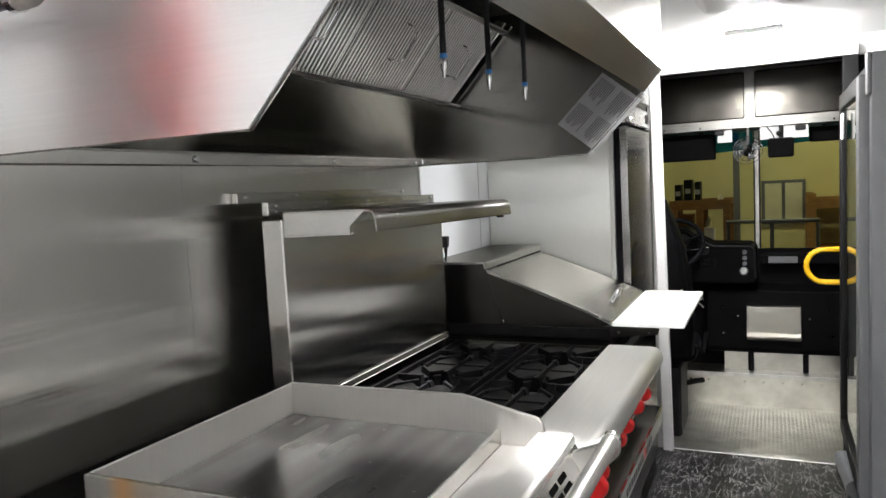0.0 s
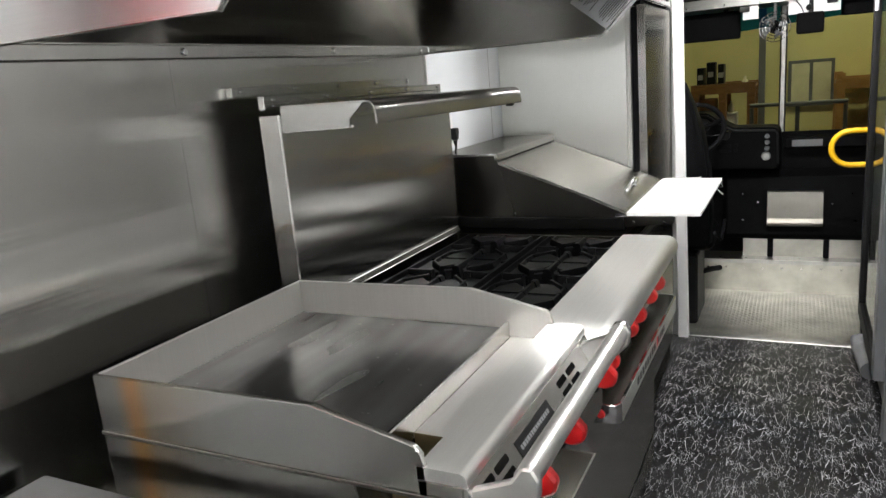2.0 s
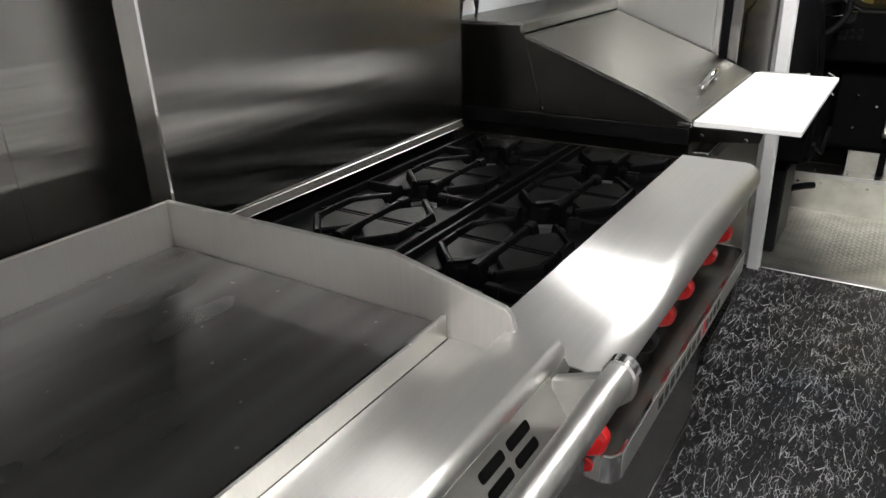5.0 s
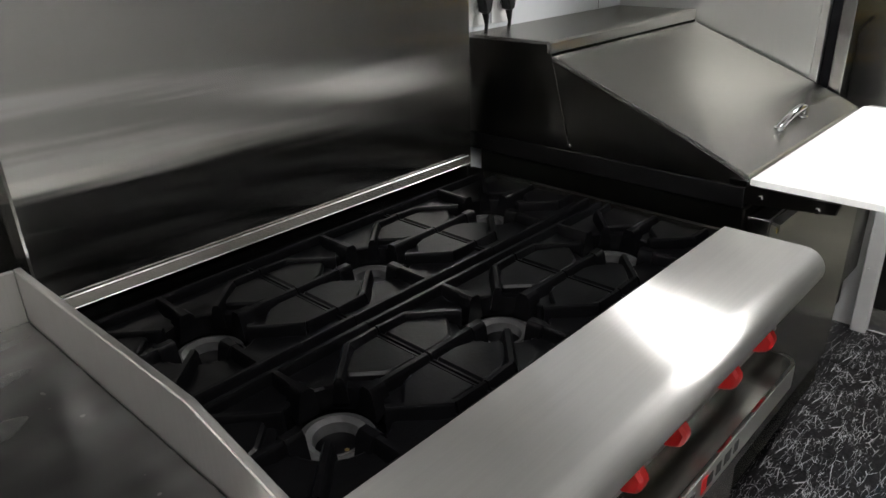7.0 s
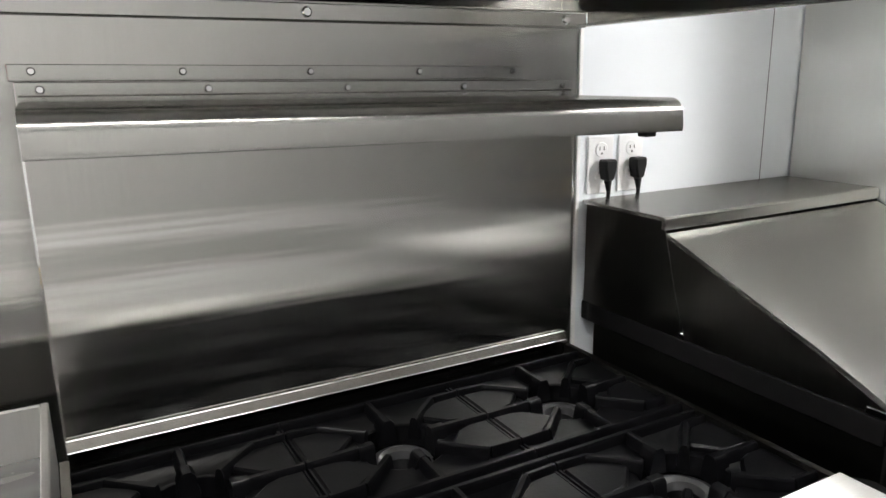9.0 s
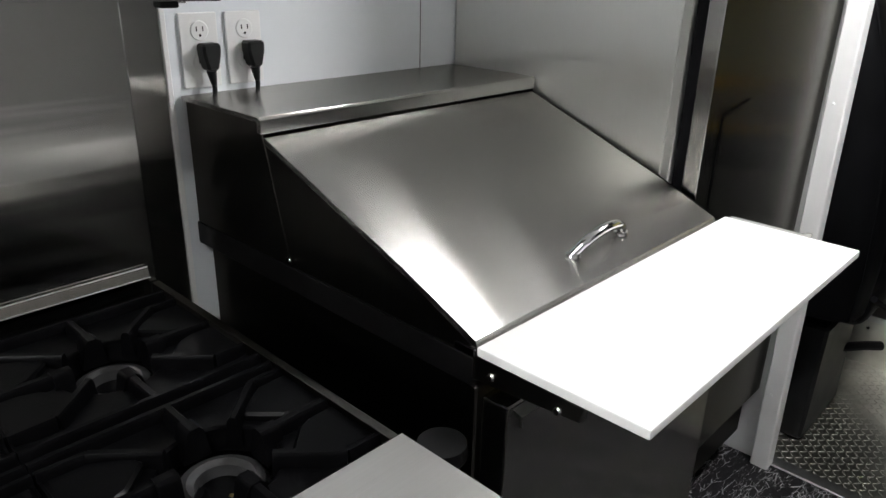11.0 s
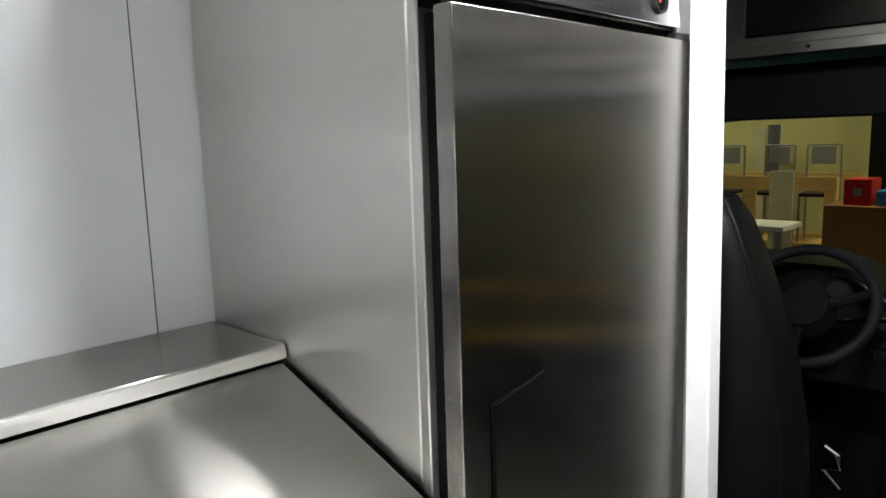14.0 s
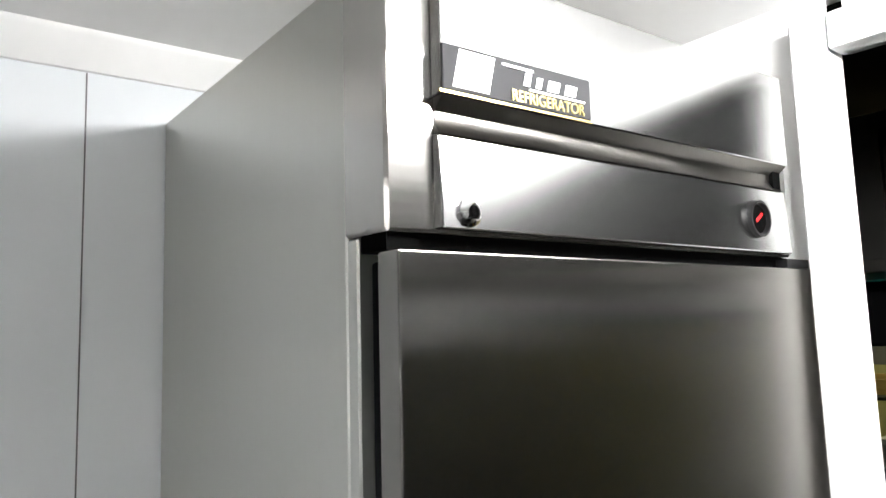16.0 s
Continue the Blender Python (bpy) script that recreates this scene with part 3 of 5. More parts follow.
    part("tape", rod(B(), (x, y, tip + 0.0395), (x, y, tip + 0.050), 0.0080), BLUE, t)
    part("tip", lathe(B(), [(0, 0), (0.0035, 0), (0.0045, 0.010), (0.0082, 0.026), (0.0082, 0.039), (0, 0.039)], (x, y, tip), "z", 14), CHROME, t)

for y in (0.05, 0.322, 0.607):
    nozzle(y)

# supply pipe of the suppression system in front of the hood's end
t = thing("supply_pipe", (0.37, -0.75, 1.70), "dark iron supply pipe with an elbow and blue tape", "pipe")
part("pipe", tube(B(), [(WX + 0.006, -0.75, 1.70), (0.33, -0.75, 1.703)], 0.0105, 12), PIPE, t)
part("elbow", tube(B(), [(0.325, -0.75, 1.703), (0.350, -0.75, 1.704), (0.364, -0.75, 1.711), (0.370, -0.75, 1.724), (0.370, -0.75, 1.742)], 0.0155, 12), GALV, t)
part("collar", rod(B(), (0.318, -0.75, 1.703), (0.330, -0.75, 1.703), 0.0175), CHROME, t)
part("tape", rod(B(), (0.370, -0.75, 1.74), (0.370, -0.75, 1.757), 0.0145), BLUE, t)
part("riser", tube(B(), [(0.370, -0.75, 1.757), (0.362, -0.75, CZ - 0.001)], 0.0105, 12), PIPE, t)


# ---- six-burner range ----
RY0, RY1 = 0.004, 0.922
def knob(y, x, z, m, parent):
    q = B()
    prof = [(0, 0), (0.017, 0), (0.018, 0.004), (0.015, 0.010), (0, 0.012)]
    lathe(q, prof, (0, 0, 0), "x", 22)
    prism(q, [(0.004, -0.026), (0.024, -0.023), (0.039, -0.007), (0.037, 0.014), (0.016, 0.027), (0.004, 0.025)], "y", -0.0105, 0.0105, 0.0045)
    bmesh.ops.transform(q, verts=q.verts, matrix=Matrix.Translation((x, y, z)) @ Matrix.Rotation(radians(20), 4, "Y"))
    k = part("knob", q, m, parent)
    q = B()
    lathe(q, [(0.018, 0), (0.021, 0.001), (0.021, 0.003), (0.018, 0.004)], (x - 0.003, y, z), "x", 20)
    part("bezel", q, CHROME, k)


def gas_range():
    t = thing("gas_range", (0.45, 0.46, 0), "stainless six-burner gas range with high back riser and red knobs", "gas range")
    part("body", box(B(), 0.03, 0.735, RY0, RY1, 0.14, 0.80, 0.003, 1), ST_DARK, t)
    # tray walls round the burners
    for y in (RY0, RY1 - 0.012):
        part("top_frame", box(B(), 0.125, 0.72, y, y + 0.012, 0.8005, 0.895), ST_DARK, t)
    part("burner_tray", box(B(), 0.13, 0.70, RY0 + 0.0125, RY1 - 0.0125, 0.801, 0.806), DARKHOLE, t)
    # landing ledge with a round nose
    prof = [(0.698, 0.893), (0.698, 0.9005)]
    prof += [(0.832 + 0.034 * math.sin(radians(a)), 0.8665 + 0.034 * math.cos(radians(a))) for a in range(0, 181, 15)]
    prof += [(0.78, 0.8325), (0.78, 0.838)]
    prof += [(0.832 + 0.028 * math.sin(radians(a)), 0.8665 + 0.028 * math.cos(radians(a))) for a in range(180, -1, -30)]
    part("front_ledge", prism(B(), prof, "y", RY0, RY1), ST_TOP, t)
    for y in (RY0 - 0.001, RY1 + 0.001):
        bm = B()
        cap = [(0.70, 0.8985)] + [(0.832 + 0.032 * math.sin(radians(a)), 0.8665 + 0.032 * math.cos(radians(a))) for a in range(0, 181, 15)] + [(0.72, 0.835)]
        prism(bm, cap, "y", min(y, y + (0.003 if y < 0.5 else -0.003)), max(y, y + (0.003 if y < 0.5 else -0.003)))
        part("ledge_end", bm, ST_DARK, t)
    # control panel, slightly leaning, and its knobs
    part("control_panel", prism(B(), [(0.736, 0.735), (0.812, 0.738), (0.792, 0.832), (0.736, 0.832)], "y", RY0, RY1, 0.002), ST_PANEL, t)
    part("panel_bar", rod(B(), (0.822, RY0 + 0.03, 0.782), (0.822, RY1 - 0.03, 0.782), 0.005), CHROME, t)
    for y, m in ((0.185, RED), (0.300, BLACK), (0.395, RED), (0.505, RED), (0.670, RED), (0.800, RED)):
        knob(y, 0.808, 0.788, m, t)
    # oven
    door = part("oven_door", box(B(), 0.737, 0.790, RY0 + 0.015, RY1 - 0.015, 0.235, 0.728, 0.006), ST_OVEN, t)
    # deep handle: a band bent round at both ends, with a sunk floor behind it
    ya, yb = RY0 + 0.07, RY1 - 0.05
    rim = [(0.7905, ya), (0.846, ya), (0.859, ya + 0.004), (0.868, ya + 0.018), (0.868, yb - 0.018), (0.859, yb - 0.004), (0.846, yb), (0.7905, yb)]
    inner = [(0.7905, ya + 0.005), (0.845, ya + 0.005), (0.855, ya + 0.008), (0.8615, ya + 0.019), (0.8615, yb - 0.019), (0.855, yb - 0.008), (0.845, yb - 0.005), (0.7905, yb - 0.005)]
    hd = part("door_handle", prism(B(), rim + inner[::-1], "z", 0.682, 0.727, 0.0012), CHROME, door)
    part("handle_floor", prism(B(), inner, "z", 0.684, 0.688), HANDLE, hd)
    # added plate: pale grey stands in for the band's bright reflection
    part("handle_face", box(B(), 0.8681, 0.8686, ya + 0.022, yb - 0.022, 0.684, 0.7255), GREY_SIDE, hd)
    # maker's name on the bar as plain bars
    rnd = random.Random(5)
    y = ya + 0.18
    for i in range(13):
        w = rnd.choice((0.015, 0.018, 0.021))
        if i != 8:
            part("name_bar", box(B(), 0.8687, 0.8695, y, y + w, 0.696, 0.714), INK, hd)
        y += w + 0.011
    part("red_mark", box(B(), 0.8687, 0.8695, ya + 0.44, ya + 0.455, 0.694, 0.718), RED, hd)
    part("end_mark", lathe(B(), [(0, 0), (0.010, 0), (0.010, -0.002), (0, -0.002)], (0.826, ya - 0.0003, 0.705), "y", 12), RED, hd)
    part("kick_panel", box(B(), 0.70, 0.786, RY0 + 0.01, RY1 - 0.01, 0.145, 0.222, 0.004), ST_V, t)
    part("kick_edge", box(B(), 0.770, 0.7905, RY0 + 0.012, RY1 - 0.012, 0.2225, 0.2300, 0.002, 1), CHROME, t)
    for x in (0.09, 0.70):
        for y in (RY0 + 0.06, RY1 - 0.06):
            part("leg", lathe(B(), [(0.016, 0), (0.022, 0.004), (0.022, 0.03), (0.019, 0.032), (0.019, 0.139), (0, 0.139)], (x, y, 0), "z", 14), CHROME, t)
    # riser and its rolled shelf
    part("riser", box(B(), 0.062, 0.122, 0.014, 0.922, 0.8025, 1.381, 0.003, 1), ST_V, t)
    foot = part("riser_foot", prism(B(), [(0.1225, 0.925), (0.1275, 0.925), (0.1340, 0.9095), (0.1335, 0.907), (0.1225, 0.905)], "y", 0.016, 0.905), HANDLE, t)
    for x, z in ((0.1280, 0.9250), (0.1342, 0.9090)):
        part("hem", rod(B(), (x, 0.0158, z), (x, 0.9052, z), 0.0010, None, 10), ALU, foot)
    # the shelf and its strips were hung a little out of level, higher at the griddle's end
    def hung(bm, rise):
        for v in bm.verts:
            v.co.z += rise * (0.93 - v.co.y) / 0.92
        return bm

    for z, x0, y0, y1, lo, rise in ((1.431, WX + 0.007, 0.008, 0.888, 0.014, 0.008), (1.404, 0.066, 0.016, 0.945, 0.022, 0.010)):
        pl = part("fixing_strip", hung(box(B(), x0, x0 + 0.018, y0, y1, z - lo, z + 0.010, 0.001, 1), rise), ST_PLAIN, t)
        for i in range(5):
            y = y0 + 0.03 + i * (y1 - y0 - 0.055) / 4
            part("strip_screw", hung(screw(B(), (x0 + 0.018, y, z), "x", 0.006, 0.005), rise), CHROME, pl)
            if lo > 0.02:
                part("strip_screw", hung(screw(B(), (x0 + 0.018, y + 0.003, z - 0.0145), "x", 0.0042, 0.003), rise), CHROME, pl)
        if lo > 0.02:
            part("strip_fold", hung(box(B(), x0 + 0.0182, x0 + 0.0200, y0 + 0.004, y1 - 0.004, z - 0.0095, z - 0.0075), rise), ST_DARK, pl)
    nose = [(0.1225, 1.386), (0.350, 1.386)] + [(0.350 + 0.026 * math.sin(radians(a)), 1.362 + 0.024 * math.cos(radians(a))) for a in range(12, 91, 13)]
    nose += [(0.3785, 1.342), (0.3770, 1.3345), (0.374, 1.335), (0.373, 1.346)] + [(0.350 + 0.023 * math.sin(radians(a)), 1.362 + 0.021 * math.cos(radians(a))) for a in range(88, 8, -20)]
    nose += [(0.350, 1.382), (0.1225, 1.382)]
    sh = part("shelf", hung(prism(B(), nose, "y", 0.022, 0.932), 0.013), ST_ROLL, t)
    for y in (0.022, 0.926):
        part("shelf_bracket", hung(prism(B(), [(0.1225, 1.330), (0.306, 1.334), (0.306, 1.347), (0.346, 1.3815), (0.1225, 1.3815)], "y", y, y + 0.004), 0.013), ST_PLAIN, sh)
        part("bracket_flange", hung(prism(B(), [(0.1225, 1.3245), (0.304, 1.3285), (0.306, 1.3335), (0.1225, 1.3295)], "y", y, y + (0.018 if y < 0.5 else -0.018)), 0.013), ST_PLAIN, sh)
    part("shelf_clip", box(B(), 0.350, 0.370, 0.862, 0.884, 1.3275, 1.3355, 0.002), BLACK, sh)
    # burners and grates, one grate over each burner
    for bx, hx in ((0.296, 0.139), (0.575, 0.122)):
        for by in (0.158, 0.463, 0.768):
            part("spill_bowl", lathe(B(), [(0.128, 0.838), (0.10, 0.826), (0.055, 0.818), (0.050, 0.815), (0.055, 0.8145), (0.12, 0.823), (0.130, 0.836), (0.128, 0.838)], (bx, by, 0), "z", 24), CAST, t)
            b = part("burner", lathe(B(), [(0.022, 0.815), (0.052, 0.815), (0.056, 0.826), (0.055, 0.836), (0.047, 0.851), (0.037, 0.855), (0.029, 0.851), (0.024, 0.825)], (bx, by, 0), "z", 26), BURNER, t, "pale cast burner head")
            q = B()
            for j in range(20):
                a = 2 * math.pi * j / 20
                for r, z in ((0.0523, 0.841), (0.0480, 0.849)):
                    bmesh.ops.create_cube(q, size=0.0035, matrix=Matrix.Translation((bx + r * math.cos(a + z), by + r * math.sin(a + z), z)))
            part("port", q, DARKHOLE, b)
            part("pilot", lathe(B(), [(0, 0.839), (0.003, 0.838), (0.004, 0.832), (0.0065, 0.830), (0.0065, 0.815), (0, 0.815)], (bx + 0.012, by + 0.004, 0), "z", 10), BRASS, b)
            part("grate", grate(bx, by, hx), CAST, t, "black cast-iron grate")


def grate(bx, by, hx):
    """A cast grate: a dished sheet with a wide hole, raised leaf panels at the seams, eight upright fingers round the burner and rim bars."""
    q = B()
    hy, zt = 0.1520, 0.893

    def bar(p, r, w, tops, bots):
        """An upright rib from p to r with a narrow rounded back; heights are given at both ends."""
        p, r = Vector((bx + p[0], by + p[1], 0)), Vector((bx + r[0], by + r[1], 0))
        d = (r - p).normalized()
        n = Vector((-d.y, d.x, 0))
        rows = []
        for c, top, bot in ((p, tops[0], bots[0]), (r, tops[1], bots[1])):
            rows.append([q.verts.new((c.x + n.x * e * w, c.y + n.y * e * w, h)) for e, h in
                         ((-0.95, bot), (-0.58, top - 0.005), (-0.30, top), (0.30, top), (0.58, top - 0.005), (0.95, bot))])
        for k in range(6):
            q.faces.new((rows[0][k], rows[0][(k + 1) % 6], rows[1][(k + 1) % 6], rows[1][k]))
        q.faces.new(rows[0])
        q.faces.new(rows[1][::-1])

    # rim bars along the front and the back, low lips at the seams
    for s in (-1, 1):
        bar((s * (hx - 0.005), -hy), (s * (hx - 0.005), hy), 0.0095, (zt, zt), (0.864, 0.864))
        bar((-hx, s * (hy - 0.003)), (hx, s * (hy - 0.003)), 0.0050, (0.884, 0.884), (0.866, 0.866))
    for s in (-1, 1):
        # straight fingers from the rims and from the seams
        bar((s * (hx - 0.008), 0), (s * 0.055, 0), 0.0115, (zt, zt), (0.868, 0.856))
        bar((s * 0.074, 0), (s * 0.050, 0), 0.0180, (zt + 0.001, zt + 0.001), (0.866, 0.852))
        bar((0, s * (hy - 0.001)), (0, s * 0.053), 0.0115, (zt - 0.001, zt), (0.868, 0.856))
        bar((0, s * 0.072), (0, s * 0.048), 0.0180, (zt + 0.001, zt + 0.001), (0.866, 0.852))
        for e in (-1, 1):
            # bent ribs from the seam to the hole
            a, b, c = (e * 0.097, s * (hy - 0.001)), (e * 0.095, s * 0.100), (e * 0.041, s * 0.041)
            bar(a, b, 0.0085, (zt, zt), (0.868, 0.868))
            bar(b, c, 0.0110, (zt, zt), (0.868, 0.855))
            leaf = [(0.048, 0.060), (0.016, 0.092), (0.009, 0.112), (0.009, hy - 0.005), (0.089, hy - 0.005), (0.087, 0.103), (0.062, 0.066)]
            prism(q, [(bx + e * u, by + s * v) for u, v in leaf], "z", 0.862, 0.8865, 0.0036)
    # the dished sheet and the upright collar round its hole
    m = 32
    rings = []
    for z, fac in ((0.880, 1.0), (0.874, 0.55), (0.8765, 0.06), (0.874, 0.0), (0.846, -0.05), (0.845, 0.01), (0.868, 0.1), (0.868, 1.0)):
        ring = []
        for j in range(m):
            a = 2 * math.pi * (j + 0.5) / m
            c, s = math.cos(a), math.sin(a)
            sq = min((hx - 0.004) / abs(c), (hy - 0.002) / abs(s))
            r = 0.066 + (sq - 0.066) * fac
            ring.append(q.verts.new((bx + c * r, by + s * r, z)))
        rings.append(ring)
    for A, C in zip(rings, rings[1:] + rings[:1]):
        for j in range(m):
            q.faces.new((A[j], A[(j + 1) % m], C[(j + 1) % m], C[j]))
    bmesh.ops.recalc_face_normals(q, faces=q.faces[:])
    return q

gas_range()


# ---- griddle ----
GY0, GY1 = -0.575, 0.002
def griddle():
    t = thing("griddle", (0.45, -0.29, 0.66), "stainless countertop gas griddle with splash guard and front rail", "griddle")
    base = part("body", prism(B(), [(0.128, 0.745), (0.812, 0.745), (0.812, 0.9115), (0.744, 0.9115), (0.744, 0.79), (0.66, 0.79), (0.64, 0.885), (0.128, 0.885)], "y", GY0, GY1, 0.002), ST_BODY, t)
    part("plate", box(B(), 0.137, 0.655, GY0 + 0.011, GY1 - 0.011, 0.8855, 0.917, 0.002, 1), GRIDDLE, t, "scratched grey steel griddle plate")
    part("plate_lip", box(B(), 0.656, 0.664, GY0 + 0.011, GY1 - 0.011, 0.8855, 0.931, 0.002, 1), ST_V, t)
    bm = B()
    box(bm, 0.665, 0.744, GY0 + 0.140, GY1 - 0.0105, 0.8855, 0.897)
    box(bm, 0.665, 0.744, GY0 + 0.0105, GY0 + 0.07, 0.8855, 0.897)
    box(bm, 0.729, 0.744, GY0 + 0.0702, GY0 + 0.1398, 0.8855, 0.897)
    part("grease_trough", bm, ST_TOP, t)
    bm = B()
    box(bm, 0.665, 0.728, GY0 + 0.0705, GY0 + 0.0725, 0.80, 0.8968)
    box(bm, 0.665, 0.728, GY0 + 0.1375, GY0 + 0.1395, 0.80, 0.8968)
    box(bm, 0.656, 0.658, GY0 + 0.0705, GY0 + 0.1395, 0.80, 0.8968)
    box(bm, 0.7265, 0.7285, GY0 + 0.0730, GY0 + 0.1370, 0.80, 0.8968)
    box(bm, 0.6582, 0.7262, GY0 + 0.0730, GY0 + 0.1370, 0.800, 0.804)
    part("drop_chute", bm, plain("greasy_steel", (0.11, 0.085, 0.045), 0.35, 0.8, 0.4, 20), t)
    # splash guard: back and two sides that slope down to the front
    guard = [(0.128, 0.886), (0.128, 0.991), (0.580, 0.997), (0.744, 0.960), (0.753, 0.950), (0.757, 0.9315), (0.760, 0.886)]
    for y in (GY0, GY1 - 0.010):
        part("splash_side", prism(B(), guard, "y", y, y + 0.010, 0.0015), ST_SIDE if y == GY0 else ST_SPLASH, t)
    part("splash_back", box(B(), 0.128, 0.136, GY0 + 0.0105, GY1 - 0.0105, 0.886, 0.991, 0.0015, 1), ST_SPLASH, t)
    part("side_bead", box(B(), 0.128, 0.812, GY0 - 0.004, GY0 - 0.0005, 0.884, 0.890, 0.001, 1), ST_DARK, t)
    # front ledge with rolled edge
    prof = [(0.745, 0.912), (0.745, 0.931), (0.806, 0.931)] + [(0.806 + 0.012 * math.sin(radians(a)), 0.919 + 0.012 * math.cos(radians(a))) for a in range(15, 91, 15)] + [(0.818, 0.912)]
    part("front_ledge", prism(B(), prof, "y", GY0, GY1), ST_TOP, t)
    # sloping front panel with slots
    fp = part("front_panel", prism(B(), [(0.8125, 0.76), (0.850, 0.76), (0.850, 0.860), (0.818, 0.911), (0.8125, 0.911)], "y", GY0, GY1, 0.001), ST_PLAIN, t)
    nv = Vector((0.847, 0, 0.531))

    def on_panel(y0, y1, s0, s1, h0, h1):
        """A small plate lying on the sloping panel, s metres down from its upper edge."""
        q = B()
        vs = []
        for s in (s0, s1):
            for h in (h0, h1):
                c = Vector((0.818, 0, 0.911)) + Vector((0.531, 0, -0.847)) * s + nv * h
                vs += [q.verts.new((c.x, y0, c.z)), q.verts.new((c.x, y1, c.z))]
        bmesh.ops.convex_hull(q, input=vs)
        return q

    def slot(y0, y1, s0, s1):
        """A round-ended opening in the sloping panel."""
        q = B()
        vs = []
        for cy, cs, a0 in ((y1 - 0.004, s1 - 0.004, 0), (y0 + 0.004, s1 - 0.004, 90), (y0 + 0.004, s0 + 0.004, 180), (y1 - 0.004, s0 + 0.004, 270)):
            for a in (0, 30, 60, 90):
                u = cy + 0.004 * math.cos(radians(a0 + a))
                w = cs + 0.004 * math.sin(radians(a0 + a))
                for h in (-0.001, 0.0004):
                    c = Vector((0.818, 0, 0.911)) + Vector((0.531, 0, -0.847)) * w + nv * h
                    vs.append(q.verts.new((c.x, u, c.z)))
        bmesh.ops.convex_hull(q, input=vs)
        return q

    for y0 in (GY0 + 0.018, GY0 + 0.072, GY1 - 0.215, GY1 - 0.160):
        for s in (0.012, 0.032):
            part("slot", slot(y0, y0 + 0.046, s, s + 0.012), DARKHOLE, fp)
    pl = part("name_plate", on_panel(GY0 + 0.150, GY0 + 0.300, 0.014, 0.041, 0.0, 0.0015), BLACK, fp)
    rnd = random.Random(8)
    y = GY0 + 0.158
    while y < GY0 + 0.287:
        w = rnd.uniform(0.005, 0.008)
        part("name_bar", on_panel(y, y + w, 0.0245, 0.0315, 0.0016, 0.0020), GREY_PAINT, pl)
        y += w + 0.003
    for y in (-0.422, -0.262, -0.035):
        part("valve_hole", lathe(B(), [(0, 0.0006), (0.0225, 0.0006), (0.0235, 0.0)], (0.8502, y, 0.832), "x", 24), DARKHOLE, fp)
        knob(y, 0.852, 0.848, RED, t)
        part("valve_screw", screw(B(), (0.846, y + 0.05, 0.872), "x", 0.008, 0.008), CHROME, t)
    # rail on two end brackets
    part("front_rail", rod(B(), (0.898, GY0 + 0.004, 0.938), (0.898, GY1 - 0.045, 0.938), 0.0165, None, 20), TUBE, t)
    for y in (GY0 - 0.003, GY1 - 0.050):
        br = part("rail_bracket", prism(B(), [(0.823, 0.912), (0.823, 0.862), (0.868, 0.868), (0.916, 0.916), (0.918, 0.94), (0.908, 0.956), (0.894, 0.956), (0.880, 0.935)], "y", y, y + 0.014, 0.003), TUBE, t)
    part("rail_cap", rod(B(), (0.898, GY1 - 0.046, 0.938), (0.898, GY1 - 0.030, 0.938), 0.019, None, 20), CHROME, t)
    for x in (0.14, 0.81):
        for y in (GY0 + 0.03, GY1 - 0.03):
            part("foot", rod(B(), (x, y, 0.66), (x, y, 0.7445), 0.016), CHROME, t)
    dr = part("grease_drawer", box(B(), 0.70, 0.925, -0.53, -0.34, 0.755, 0.759), ST_PLAIN, t)
    for a in ((0.70, 0.925, -0.53, -0.527), (0.70, 0.925, -0.343, -0.34), (0.922, 0.925, -0.527, -0.343)):
        part("drawer_side", box(B(), *a, 0.7592, 0.853), ST_PLAIN, dr)

griddle()

t = thing("equipment_stand", (0.45, -0.29, 0), "stainless equipment stand under the griddle", "equipment stand")
part("top", box(B(), 0.08, 0.80, -0.60, -0.005, 0.62, 0.6595, 0.004), ST_V, t)
part("undershelf", box(B(), 0.10, 0.78, -0.58, -0.02, 0.22, 0.25, 0.004), ST_V, t)
for x in (0.13, 0.76):
    for y in (-0.56, -0.045):
        part("leg", rod(B(), (x, y, 0), (x, y, 0.6195), 0.020), ST_PLAIN, t)

# worktop behind the griddle, nearest the back of the truck
t = thing("work_table", (0.35, -1.1, 0), "low stainless work table with a grey worn top", "work table")
part("top", box(B(), 0.02, 0.545, -1.62, -0.625, 0.775, 0.815, 0.006), TABLE, t)
part("undershelf", box(B(), 0.05, 0.52, -1.59, -0.66, 0.22, 0.25, 0.004), ST_V, t)
for x in (0.07, 0.50):
    for y in (-1.57, -0.68):
        part("leg", rod(B(), (x, y, 0), (x, y, 0.7745), 0.02), ST_PLAIN, t)


